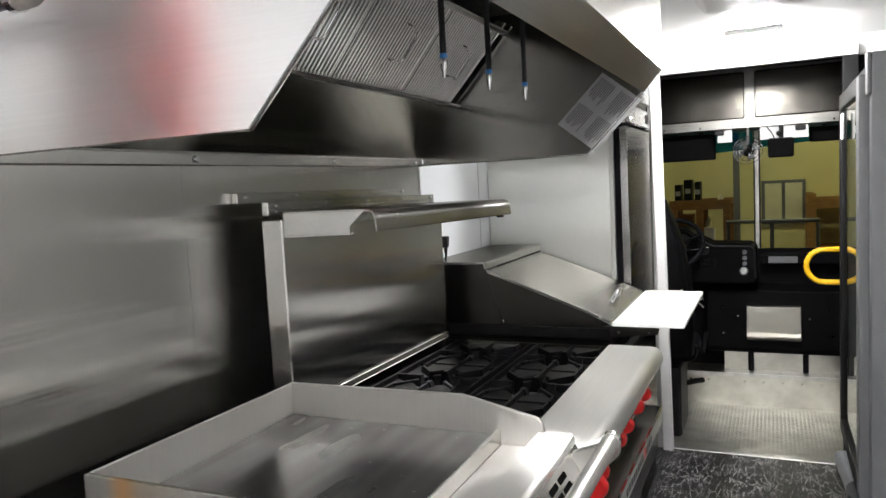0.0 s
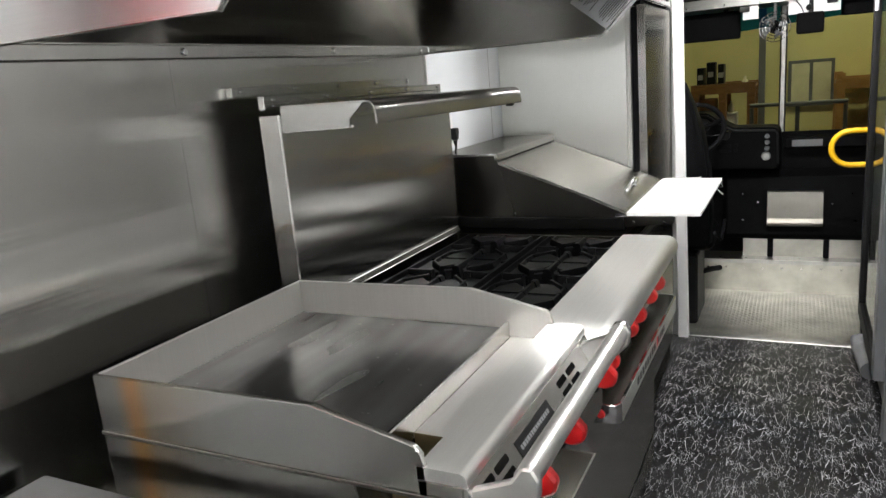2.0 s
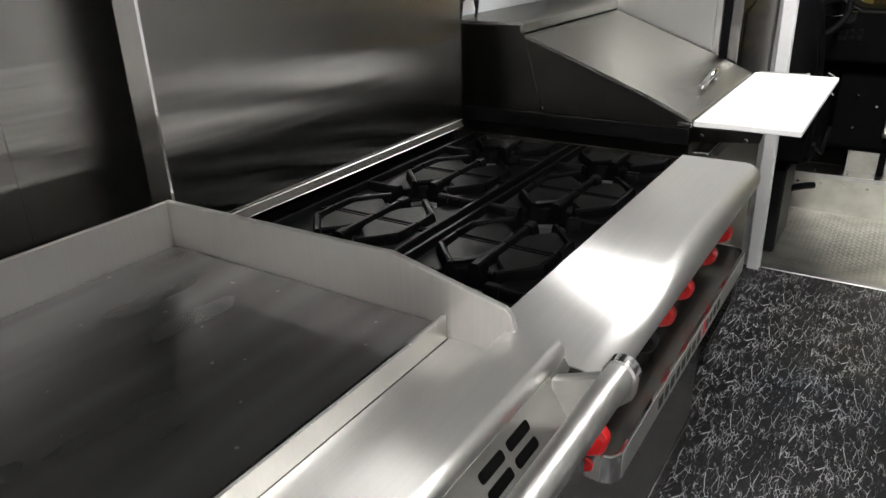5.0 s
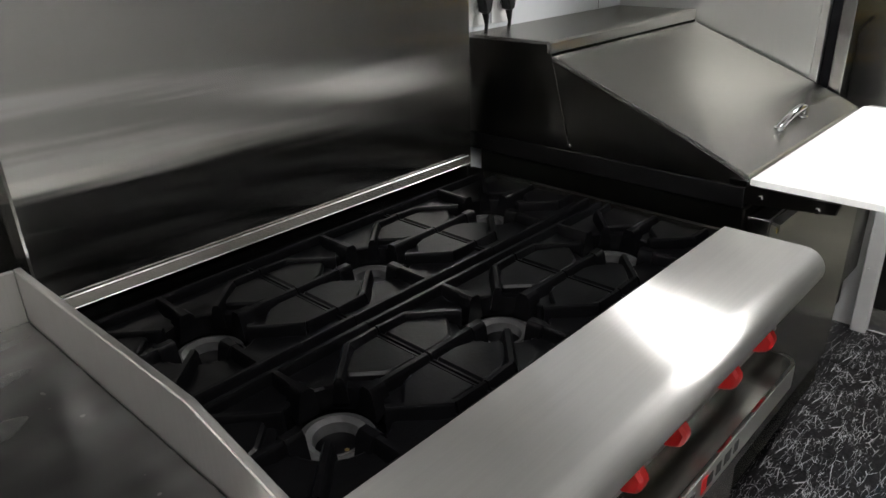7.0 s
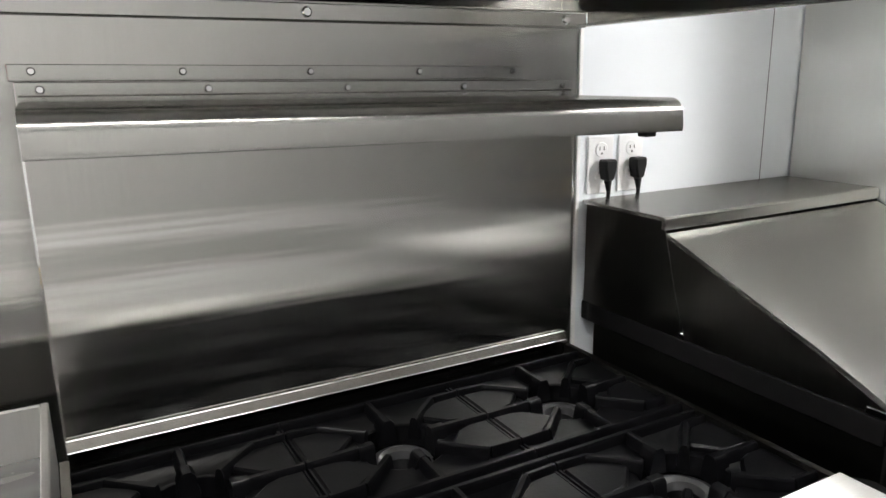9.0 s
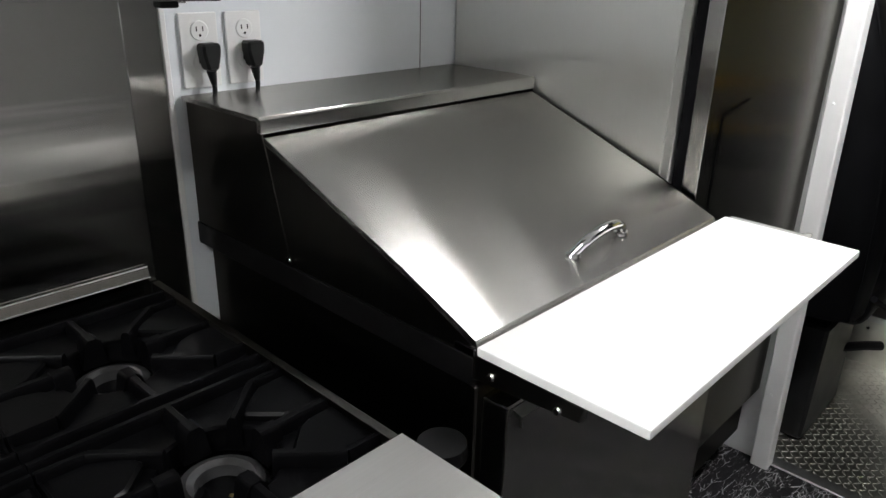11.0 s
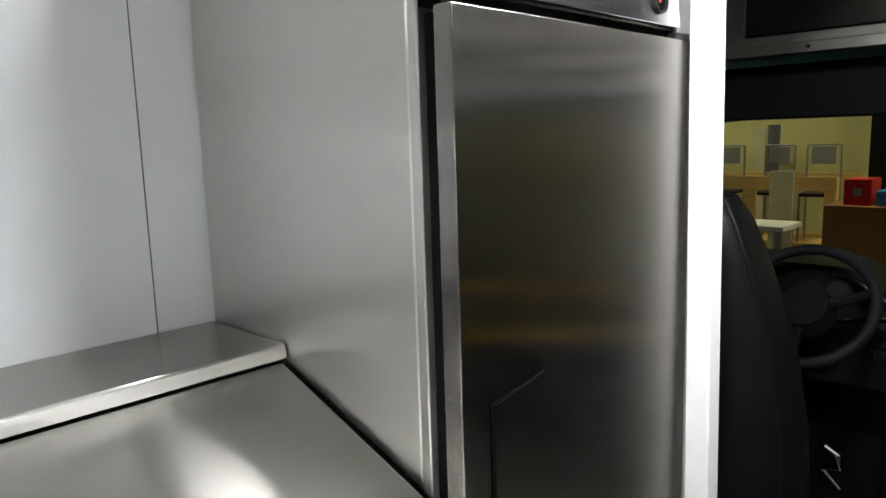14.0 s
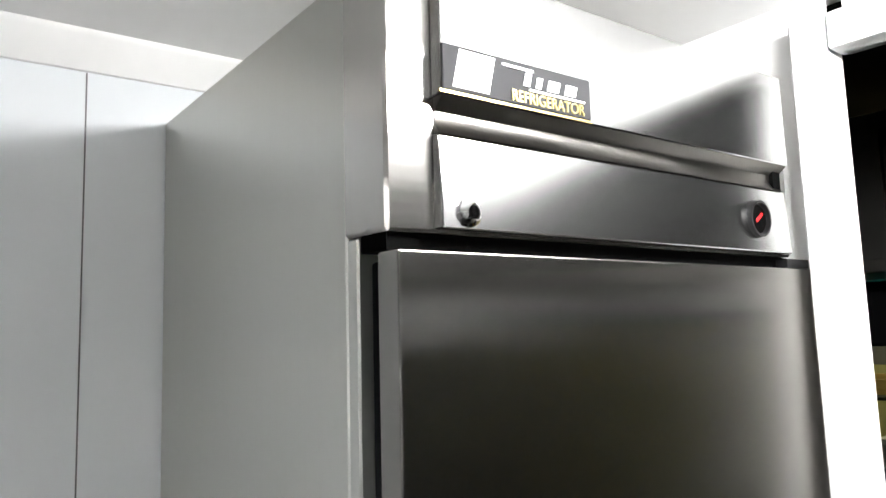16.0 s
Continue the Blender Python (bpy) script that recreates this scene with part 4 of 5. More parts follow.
# ---- prep table ----
TY0, TY1 = 1.070, 1.762
def prep_table():
    t = thing("prep_table", (0.35, 1.42, 0), "stainless refrigerated sandwich prep table with closed sloping lid", "prep table")
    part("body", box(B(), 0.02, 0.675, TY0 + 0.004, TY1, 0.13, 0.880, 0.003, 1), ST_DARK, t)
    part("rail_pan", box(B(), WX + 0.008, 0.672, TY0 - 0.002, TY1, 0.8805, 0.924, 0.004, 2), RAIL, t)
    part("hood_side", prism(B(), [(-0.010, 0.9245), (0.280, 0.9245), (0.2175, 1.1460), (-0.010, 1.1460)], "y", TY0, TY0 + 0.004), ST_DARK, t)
    # far side is black: shade of the narrow gap to the refrigerator
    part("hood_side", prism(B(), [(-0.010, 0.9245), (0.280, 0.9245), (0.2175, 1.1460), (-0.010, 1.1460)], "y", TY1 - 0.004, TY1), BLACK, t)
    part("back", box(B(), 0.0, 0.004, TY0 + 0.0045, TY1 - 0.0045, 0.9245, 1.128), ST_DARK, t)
    part("deck", prism(B(), [(WX + 0.003, 1.1465), (0.214, 1.1465), (0.214, 1.1300), (0.2185, 1.1290), (0.222, 1.150), (0.218, 1.154), (WX + 0.003, 1.154)], "y", TY0 - 0.002, TY1), ST_LID, t)
    part("deck_lip", prism(B(), [(0.2215, 1.1285), (0.2245, 1.1285), (0.2245, 1.150), (0.2225, 1.1525)], "y", TY0 - 0.002, TY1), ST_V, t)
    lid = part("lid", prism(B(), [(0.221, 1.117), (0.229, 1.1235), (0.560, 0.996), (0.672, 0.948), (0.676, 0.940), (0.676, 0.930), (0.668, 0.930), (0.664, 0.940), (0.552, 0.990)], "y", TY0 + 0.001, TY1 - 0.012), ST_LID, t)
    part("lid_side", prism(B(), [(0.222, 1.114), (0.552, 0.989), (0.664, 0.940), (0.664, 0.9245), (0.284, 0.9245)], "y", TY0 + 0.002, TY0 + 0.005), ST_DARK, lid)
    # black again, for the same gap's shade
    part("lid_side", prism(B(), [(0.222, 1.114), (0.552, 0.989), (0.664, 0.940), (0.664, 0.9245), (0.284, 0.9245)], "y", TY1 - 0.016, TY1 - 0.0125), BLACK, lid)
    # black strip filling the seam between lid and refrigerator
    part("lid_edge_strip", prism(B(), [(0.222, 1.120), (0.229, 1.1220), (0.560, 0.9950), (0.672, 0.9470), (0.672, 0.9260), (0.30, 0.9260)], "y", TY1 - 0.0115, TY1 - 0.0045), DARKHOLE, t)
    part("lid_corner", box(B(), 0.640, 0.676, TY0 - 0.004, TY0 + 0.0005, 0.9255, 0.938, 0.002, 1), CHROME, lid)
    part("pivot_screw", screw(B(), (0.279, TY0 - 0.001, 0.935), "y", 0.007, -0.004), CHROME, t)
    # lid handle: a flattened chrome loop
    q = B()
    h0, h1 = Vector((0.625, 1.352, 0.972)), Vector((0.625, 1.492, 0.972))
    up = Vector((0.40, 0, 0.90)).normalized()
    pts = []
    for i in range(13):
        s = i / 12
        lift = 0.036 * max(0.0, math.sin(math.pi * s)) ** 0.55
        pts.append(h0.lerp(h1, s) + up * (lift - 0.004))
    tube(q, pts, 0.0085, 12)
    part("handle", q, CHROME, lid)
    for p in (h0, h1):
        q = B()
        lathe(q, [(0, 0), (0.014, 0), (0.012, 0.006), (0, 0.008)], p - up * 0.006, "z", 14)
        part("handle_foot", q, CHROME, lid)
    part("board_end_lip", prism(B(), [(0.690, 0.9300), (0.836, 0.9300), (0.836, 0.9505), (0.828, 0.9505), (0.824, 0.9470), (0.690, 0.9470)], "y", 1.7835, 1.7865, 0.0006), ST_PLAIN, t)
    # front brackets under the board
    for y in (TY0 + 0.001, TY1 - 0.012):
        br = part("board_bracket", prism(B(), [(0.60, 0.9245), (0.60, 0.885), (0.83, 0.905), (0.835, 0.9265), (0.66, 0.9295)], "y", y, y + 0.010, 0.0015), ST_DARK, t)
        for x in (0.70, 0.80):
            part("bracket_screw", screw(B(), (x, y if y < 1.4 else y + 0.010, 0.908), "y", 0.006, -0.004 if y < 1.4 else 0.004), CHROME, br)
    door = part("door", box(B(), 0.676, 0.722, TY0 + 0.012, TY1 - 0.006, 0.245, 0.865, 0.005), ST_V, t)
    part("sticker", prism(B(), [(1.125, 0.826), (1.163, 0.826), (1.144, 0.853)], "x", 0.7222, 0.7228), YELLOW, door, "yellow triangular warning sticker")
    part("gasket", box(B(), 0.6755, 0.684, TY0 + 0.02, TY1 - 0.012, 0.25, 0.86), RUBBER, door)
    part("door_pull", prism(B(), [(0.722, 0.862), (0.738, 0.858), (0.738, 0.842), (0.734, 0.842), (0.734, 0.853), (0.722, 0.855)], "y", TY0 + 0.02, TY1 - 0.02), ST_PLAIN, door)
    gr = part("grille", box(B(), 0.676, 0.690, TY0 + 0.012, TY1 - 0.006, 0.135, 0.235, 0.003), DARKHOLE, t)
    for i in range(6):
        z = 0.145 + i * 0.015
        part("slat", prism(B(), [(0.690, z), (0.712, z + 0.004), (0.712, z + 0.007), (0.690, z + 0.005)], "y", TY0 + 0.014, TY1 - 0.008), ST_PLAIN, gr)
    for x in (0.08, 0.62):
        for y in (TY0 + 0.07, TY1 - 0.07):
            c = part("caster", rod(B(), (x - 0.001, y - 0.014, 0.048), (x - 0.001, y + 0.014, 0.048), 0.048, None, 20), RUBBER, t)
            part("fork", box(B(), x - 0.02, x + 0.02, y - 0.022, y + 0.022, 0.098, 0.1295), CHROME, c)

prep_table()
single("cutting_board", box(B(), 0.679, 0.916, 1.066, 1.783, 0.9305, 0.9435, 0.002, 2), BOARD, "white plastic cutting board along the prep table front", "cutting board")

# gas connector beside the range
t = thing("gas_connector", (0.69, 1.0, 0), "upright silver gas pipe with a black cap beside the range", "gas pipe")
part("pipe", rod(B(), (0.70, 0.985, 0.0), (0.70, 0.985, 0.835), 0.020, None, 18), TUBE, t)
part("cap", lathe(B(), [(0, 0.8355), (0.030, 0.8355), (0.032, 0.84), (0.030, 0.856), (0, 0.858)], (0.70, 0.985, 0), "z", 18), BLACK, t)


# ---- refrigerator ----
FY0, FY1 = 1.766, 2.40
def refrigerator():
    t = thing("refrigerator", (0.3, 2.08, 0), "tall stainless one-door upright refrigerator beside the white jamb", "refrigerator")
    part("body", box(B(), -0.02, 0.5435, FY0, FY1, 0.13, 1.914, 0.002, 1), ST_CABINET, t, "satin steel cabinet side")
    hd = part("head", box(B(), 0.544, 0.614, FY0 - 0.003, FY1 - 0.008, 1.671, 1.914, 0.003, 1), ST_V, t)
    part("cabinet_front", box(B(), 0.544, 0.5625, FY0, FY1, 0.13, 1.6705, 0.002, 1), GREY_SIDE, t)
    # upper and lower panels of the head, with a dark finger gap between
    up = part("upper_panel", prism(B(), [(0.6145, 1.788), (0.630, 1.788), (0.628, 1.906), (0.6145, 1.906)], "y", FY0 + 0.044, FY1 - 0.030, 0.001), ST_HEAD, t)
    lo = part("lower_panel", prism(B(), [(0.6145, 1.674), (0.628, 1.674), (0.6225, 1.754), (0.6145, 1.755)], "y", FY0 + 0.044, FY1 - 0.030, 0.001), ST_HEAD, t)
    # the recess takes its shade from the darkened steel
    part("recess", prism(B(), [(0.6142, 1.7555), (0.6215, 1.7555), (0.6150, 1.766), (0.6155, 1.776), (0.6285, 1.7875), (0.6142, 1.7875)], "y", FY0 + 0.046, FY1 - 0.032), ST_DARK, t)
    part("recess_end", box(B(), 0.6150, 0.6205, FY1 - 0.052, FY1 - 0.034, 1.758, 1.782), DARKHOLE, t)
    q = B()
    lathe(q, [(0, 0.008), (0.006, 0.008), (0.009, 0.005), (0.012, 0.004), (0.0125, 0)], (0.6265, 1.837, 1.688), "x", 18)
    lk = part("lock", q, CHROME, lo)
    part("keyhole", box(B(), 0.6345, 0.6352, 1.8358, 1.8382, 1.684, 1.692), DARKHOLE, lk)
    q = B()
    lathe(q, [(0, 0.003), (0.019, 0.003), (0.020, 0.008), (0.0225, 0.008), (0.024, 0)], (0.624, 2.294, 1.714), "x", 26)
    th = part("thermometer", q, BLACK, lo, "round black thermometer dial")
    part("dial_face", lathe(B(), [(0, 0.0035), (0.018, 0.0035), (0.018, 0.003)], (0.624, 2.294, 1.714), "x", 20), DARKHOLE, th)
    part("needle", prism(B(), [(2.289, 1.709), (2.303, 1.719), (2.301, 1.722), (2.287, 1.713)], "x", 0.6282, 0.6288), RED, th)
    # name plate: plain shapes for the maker, the plain word below it is kept
    pl = part("name_plate", box(B(), 0.6305, 0.634, 1.808, 1.990, 1.790, 1.830, 0.001, 1), PLATE, up, "grey name plate with pale raised marks")
    part("plate_edge", box(B(), 0.6302, 0.6325, 1.806, 1.992, 1.7875, 1.7898), BRASS, pl)
    part("white_panel", prism(B(), [(1.818, 1.793), (1.858, 1.793), (1.866, 1.827), (1.826, 1.827)], "x", 0.6342, 0.6347), WHITE_PL, pl)
    part("red_mark", box(B(), 0.6349, 0.6353, 1.829, 1.843, 1.812, 1.824), RED, pl)
    for i, (y0, y1) in enumerate(((1.899, 1.907), (1.914, 1.921), (1.929, 1.944), (1.952, 1.967))):
        part("name_mark", prism(B(), [(y0, 1.8085), (y1, 1.8085), (y1 + 0.003, 1.821 - 0.002 * (i > 0)), (y0 + 0.003, 1.821 - 0.002 * (i > 0))], "x", 0.6342, 0.6352), WHITE_PL, pl)
    part("name_stroke", box(B(), 0.6342, 0.6352, 1.874, 1.912, 1.8225, 1.8248), WHITE_PL, pl)
    part("name_stroke", box(B(), 0.6342, 0.6352, 1.906, 1.980, 1.8045, 1.8065), WHITE_PL, pl)
    cu = bpy.data.curves.new("word", "FONT")
    cu.body, cu.size, cu.align_x, cu.extrude = "REFRIGERATOR", 0.0150, "LEFT", 0.0006
    word = new("lettering", cu)
    word.matrix_world = Matrix.Translation((0.6348, 1.888, 1.7925)) @ Matrix(((0, 0, 1, 0), (1, 0, 0, 0), (0, 1, 0, 0), (0, 0, 0, 1)))
    bpy.context.view_layer.update()
    me = bpy.data.meshes.new_from_object(word.evaluated_get(bpy.context.evaluated_depsgraph_get()))
    me.transform(word.matrix_world)
    bpy.data.objects.remove(word)
    xs = [v.co.y for v in me.vertices]
    k = 0.094 / (max(xs) - min(xs))
    for v in me.vertices:
        v.co.y = 1.885 + (v.co.y - min(xs)) * k
    me.materials.clear()
    me.materials.append(BRASS)
    w = new("lettering", me)
    w.parent = pl
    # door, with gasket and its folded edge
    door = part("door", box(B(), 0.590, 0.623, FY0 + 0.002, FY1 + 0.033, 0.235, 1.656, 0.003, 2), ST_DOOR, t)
    part("gasket", box(B(), 0.563, 0.5895, FY0 + 0.012, FY1 - 0.012, 0.24, 1.650, 0.004), RUBBER, door)
    # black filler puts shade into the gap between head and door
    part("head_gap_shade", box(B(), 0.563, 0.604, FY0 + 0.003, FY1 - 0.002, 1.6565, 1.6708), DARKHOLE, t)
    part("hinge", box(B(), 0.6045, 0.62, FY1 - 0.03, FY1 + 0.025, 1.6565, 1.668), BLACK, door)
    # grip: a folded blade standing off the door with a dark slot behind
    part("grip_slot", box(B(), 0.6232, 0.6242, 1.8265, 1.8335, 0.62, 1.118), DARKHOLE, door)
    part("grip_top", prism(B(), [(1.8265, 1.1185), (1.950, 1.138), (1.950, 1.142), (1.8265, 1.124)], "x", 0.6232, 0.6242), DARKHOLE, door)
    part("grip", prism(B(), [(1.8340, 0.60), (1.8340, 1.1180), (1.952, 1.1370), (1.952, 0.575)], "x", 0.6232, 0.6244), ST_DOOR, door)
    part("kick_grille", box(B(), 0.50, 0.600, FY0 + 0.01, FY1 - 0.01, 0.10, 0.225, 0.004), ST_DARK, t)
    for x in (0.06, 0.52):
        for y in (FY0 + 0.07, FY1 - 0.07):
            part("caster", rod(B(), (x, y - 0.014, 0.05), (x, y + 0.014, 0.05), 0.05, None, 20), RUBBER, t)
            part("fork", box(B(), x - 0.02, x + 0.02, y - 0.022, y + 0.022, 0.098, 0.1295), CHROME, t)

refrigerator()


# ---- sockets and plugs over the prep table ----
def outlet(y):
    t = thing("wall_socket", (WX, y, 1.25), "white double wall socket with plate", "wall socket", "wall sockets")
    pl = part("plate", box(B(), WX + 0.0005, WX + 0.007, y - 0.036, y + 0.036, 1.165, 1.292, 0.003), WHITE_PL, t)
    for z in (1.262, 1.208):
        part("socket_face", lathe(B(), [(0, 0.0024), (0.0155, 0.0024), (0.017, 0.001), (0.017, 0)], (WX + 0.0071, y, z), "x", 22), WHITE_PL, pl)
        part("earth_hole", lathe(B(), [(0, 0.0003), (0.0024, 0.0003), (0.0024, 0)], (WX + 0.0096, y, z - 0.008), "x", 10), DARKHOLE, pl)
        for s in (-1, 1):
            part("slot", box(B(), WX + 0.0096, WX + 0.0099, y + s * 0.006 - 0.001, y + s * 0.006 + 0.001, z - 0.001, z + 0.007), DARKHOLE, pl)

def plug(y):
    t = thing("power_plug", (WX + 0.02, y, 1.21), "black power plug with hanging cord in the socket", "power plug", "power plugs")
    q = B()
    prism(q, [(y - 0.017, 1.242), (y + 0.017, 1.242), (y + 0.0175, 1.226), (y + 0.010, 1.196), (y - 0.010, 1.196), (y - 0.0175, 1.226)], "x", WX + 0.010, WX + 0.038, 0.004)
    part("plug_body", q, BLACK, t)
    part("strain_relief", rod(B(), (WX + 0.026, y, 1.1955), (WX + 0.026, y + 0.003, 1.172), 0.009, 0.005, 12), BLACK, t)
    part("cord", tube(B(), [(WX + 0.026, y + 0.003, 1.1715), (WX + 0.025, y + 0.004, 1.165), (WX + 0.022, y + 0.005, 1.1555)], 0.0045, 10), BLACK, t)

for y in (1.112, 1.200):
    outlet(y)
    plug(y + 0.006)


# ---- glass-door cooler at the edge of the aisle ----
def glass_cooler():
    t = thing("glass_cooler", (1.75, 1.95, 0), "tall dark glass-door cooler standing beside the cab opening", "glass cooler")
    x0, ya, yb = 1.465, 1.58, 2.385
    # Unseen body behind the door, added for reflections: pale sides, black inside.
    for y in (ya, yb - 0.03):
        part("side", box(B(), x0 + 0.04, 2.04, y, y + 0.03, 0.10, 1.80, 0.004), WALL_GREY, t)
    part("back", box(B(), 2.0405, 2.055, ya, yb, 0.10, 1.80), BLACK, t)
    part("roof", box(B(), x0 + 0.04, 2.04, ya + 0.0305, yb - 0.0305, 1.76, 1.80), BLACK, t)
    part("base", box(B(), x0 + 0.04, 2.04, ya + 0.0305, yb - 0.0305, 0.10, 0.20), GREY_PAINT, t)
    for z in (0.55, 0.9, 1.25):
        part("wire_shelf", box(B(), x0 + 0.08, 2.03, ya + 0.035, yb - 0.035, z, z + 0.008), BLACK, t)
    door = part("door_frame", box(B(), x0, x0 + 0.036, yb - 0.045, yb, 0.20, 1.755, 0.006), BLACK, t)
    part("stile", box(B(), x0, x0 + 0.036, ya, ya + 0.085, 0.20, 1.755, 0.006), GREY_PAINT, door)
    part("rail", box(B(), x0, x0 + 0.036, ya + 0.0855, yb - 0.0455, 1.69, 1.755, 0.006), BLACK, door)
    part("rail", box(B(), x0, x0 + 0.036, ya + 0.0855, yb - 0.0455, 0.20, 0.265, 0.006), BLACK, door)
    part("pane", box(B(), x0 + 0.014, x0 + 0.020, ya + 0.0855, yb - 0.0455, 0.2655, 1.6895), GLASS, door)
    part("bracket", box(B(), x0 - 0.010, x0 - 0.0005, 2.12, 2.18, 1.55, 1.66, 0.003), WHITE_PL, t)
    q = B()
    tube(q, [(1.475, 2.33, 0.095), (1.480, 2.29, 0.058), (1.490, 2.20, 0.045), (1.50, 2.05, 0.045)], 0.040, 14)
    part("bumper_foot", q, GREY_PAINT, t)
    part("post", box(B(), 1.495, 1.545, 1.49, 1.55, 0.0, 1.82, 0.006), GREY_PAINT, t)
    part("hook", box(B(), 1.482, 1.4945, 1.49, 1.55, 1.68, 1.82, 0.004), GREY_PAINT, t)
    for x in (1.60, 1.98):
        for y in (ya + 0.06, yb - 0.06):
            part("foot", rod(B(), (x, y, 0), (x, y, 0.0995), 0.02), BLACK, t)

glass_cooler()


# ---- the cab ----
CY1 = 3.30
cab_floor = struct("cab_floor", box(B(), -0.10, 2.12, PY + 0.05, CY1, -0.06, -0.003), ALU_PLATE, "worn aluminium tread plate floor of the cab", "floor")
nx, ny = 52, 42
verts, faces = [], []
for i in range(nx):
    for j in range(ny):
        cx, cy = 0.52 + i * 0.0205, PY + 0.062 + j * 0.0205
        s = 1 if (i + j) % 2 else -1
        a = len(verts)
        dx, dy = 0.0125 * 0.707, 0.0125 * 0.707 * s
        px, py = -dy * 0.30, dx * 0.30
        verts += [(cx - dx, cy - dy, -0.0031), (cx + px, cy + py, -0.0031), (cx + dx, cy + dy, -0.0031), (cx - px, cy - py, -0.0031),
                  (cx - dx * 0.5, cy - dy * 0.5, -0.0010), (cx + dx * 0.5, cy + dy * 0.5, -0.0010)]
        faces += [(a, a + 1, a + 4), (a + 1, a + 5, a + 4), (a + 1, a + 2, a + 5), (a + 2, a + 3, a + 5), (a + 3, a + 4, a + 5), (a + 3, a, a + 4)]
me = bpy.data.meshes.new("tread_lugs")
me.from_pydata(verts, [], faces)
me.materials.append(ALU_PLATE)
lugs = tagged(new("tread_lugs", me), kind="stuff")
lugs.parent = cab_floor
bm = B()
box(bm, JL + 0.003, JR - 0.003, PY + 0.0005, PY + 0.05, -0.02, 0.004, 0.002, 1)
struct("threshold", bm, ALU, "aluminium threshold strip between vinyl and tread plate", "threshold")

# riser, flange and firewall
fw = thing("firewall", (1.05, CY1, 0), "black firewall over an aluminium riser with rivets and latches", "firewall")
part("riser", box(B(), -0.10, 2.12, CY1 + 0.0005, CY1 + 0.02, -0.06, 0.175), ALU_PLATE, fw)
part("flange", box(B(), -0.10, 2.12, CY1 - 0.004, CY1 + 0.004, 0.1755, 0.198, 0.002), ALU, fw)
part("toe_shelf", box(B(), -0.10, 2.12, CY1 + 0.0045, CY1 + 0.199, 0.1755, 0.1945), CAB_METAL, fw)
for i in range(10):
    part("shelf_rivet", screw(B(), (0.62 + i * 0.15, CY1 + 0.055, 0.1945), "z", 0.006, 0.004), CHROME, fw)
part("lower_panel", box(B(), 0.90, 1.70, CY1 + 0.110, CY1 + 0.130, 0.1955, 0.315), ALU_PLATE, fw)
for x in (1.055, 1.36):
    part("latch", box(B(), x - 0.016, x + 0.016, CY1 + 0.082, CY1 + 0.1095, 0.1955, 0.335, 0.006), RUBBER, fw)
part("cover", prism(B(), [(CY1 + 0.06, 0.3155), (CY1 + 0.03, 0.35), (CY1 + 0.07, 0.70), (CY1 + 0.16, 0.74), (CY1 + 0.2, 0.3155)], "x", 0.80, 1.80, 0.01), DASH, fw)
bm = B()
prism(bm, [(CY1 + 0.04, 0.40), (CY1 - 0.005, 0.415), (CY1 - 0.005, 0.43), (CY1 + 0.002, 0.455), (CY1 + 0.02, 0.615), (CY1 + 0.06, 0.615)], "x", 1.035, 1.335, 0.003)
part("hatch", bm, steel("hatch_aluminium", "Z", 0.30, 0.3, base=(0.33, 0.31, 0.27)), fw)
for x, z in ((0.90, 0.60), (0.985, 0.55), (0.90, 0.44), (1.38, 0.54), (1.48, 0.60), (1.50, 0.44)):
    part("bolt", screw(B(), (x, CY1 + 0.052, z), "y", 0.008, -0.022), CHROME, fw)
rnd = random.Random(4)
for i in range(14):
    part("rivet", screw(B(), (0.60 + i * 0.105, CY1 + 0.0005, 0.148 + rnd.uniform(-0.002, 0.002)), "y", 0.008, -0.006), CHROME, fw)
part("upper_wall", box(B(), -0.10, 2.12, CY1 + 0.20, CY1 + 0.22, 0.196, 0.95), DASH, fw)


def dashboard():
    t = thing("dashboard", (0.9, CY1, 0.75), "black plastic dashboard with dials, switches and vents", "dashboard")
    # angular console in front of the seat
    part("console", prism(B(), [(0.10, 0.76), (0.10, 1.10), (0.70, 1.10), (0.79, 1.035), (0.845, 1.005), (1.07, 1.0), (1.10, 0.975), (1.105, 0.78), (1.08, 0.755)], "y", CY1 - 0.02, CY1 + 0.22, 0.012), DASH, t)
    part("bezel", tube(B(), [(0.66, CY1 - 0.022, 1.085), (0.70, CY1 - 0.022, 1.08), (0.79, CY1 - 0.022, 1.02), (0.85, CY1 - 0.022, 0.988), (1.065, CY1 - 0.022, 0.983), (1.085, CY1 - 0.022, 0.965), (1.09, CY1 - 0.022, 0.79)], 0.006, 8), BLACK, t)
    for x, z, r in ((0.80, 0.965, 0.026), (0.60, 1.02, 0.035), (0.68, 1.03, 0.035)):
        part("dial", lathe(B(), [(0, 0.0), (r, 0.0), (r * 1.08, -0.005), (r * 1.15, 0.004)], (x, CY1 - 0.022, z), "y", 22), BLACK, t)
    part("ignition", lathe(B(), [(0, -0.006), (0.02, -0.006), (0.026, 0)], (1.025, CY1 - 0.022, 0.835), "y", 20), ALU, t)
    for z in (0.95, 0.915, 0.88):
        part("switch", lathe(B(), [(0, -0.012), (0.011, -0.010), (0.014, 0)], (1.03, CY1 - 0.021, z), "y", 14), GREY_PAINT, t)
    for x in (0.775, 0.80, 0.825, 0.86):
        for z in (0.90, 0.87):
            part("switch", box(B(), x - 0.009, x + 0.009, CY1 - 0.030, CY1 - 0.0205, z - 0.011, z + 0.011, 0.003), RUBBER, t)
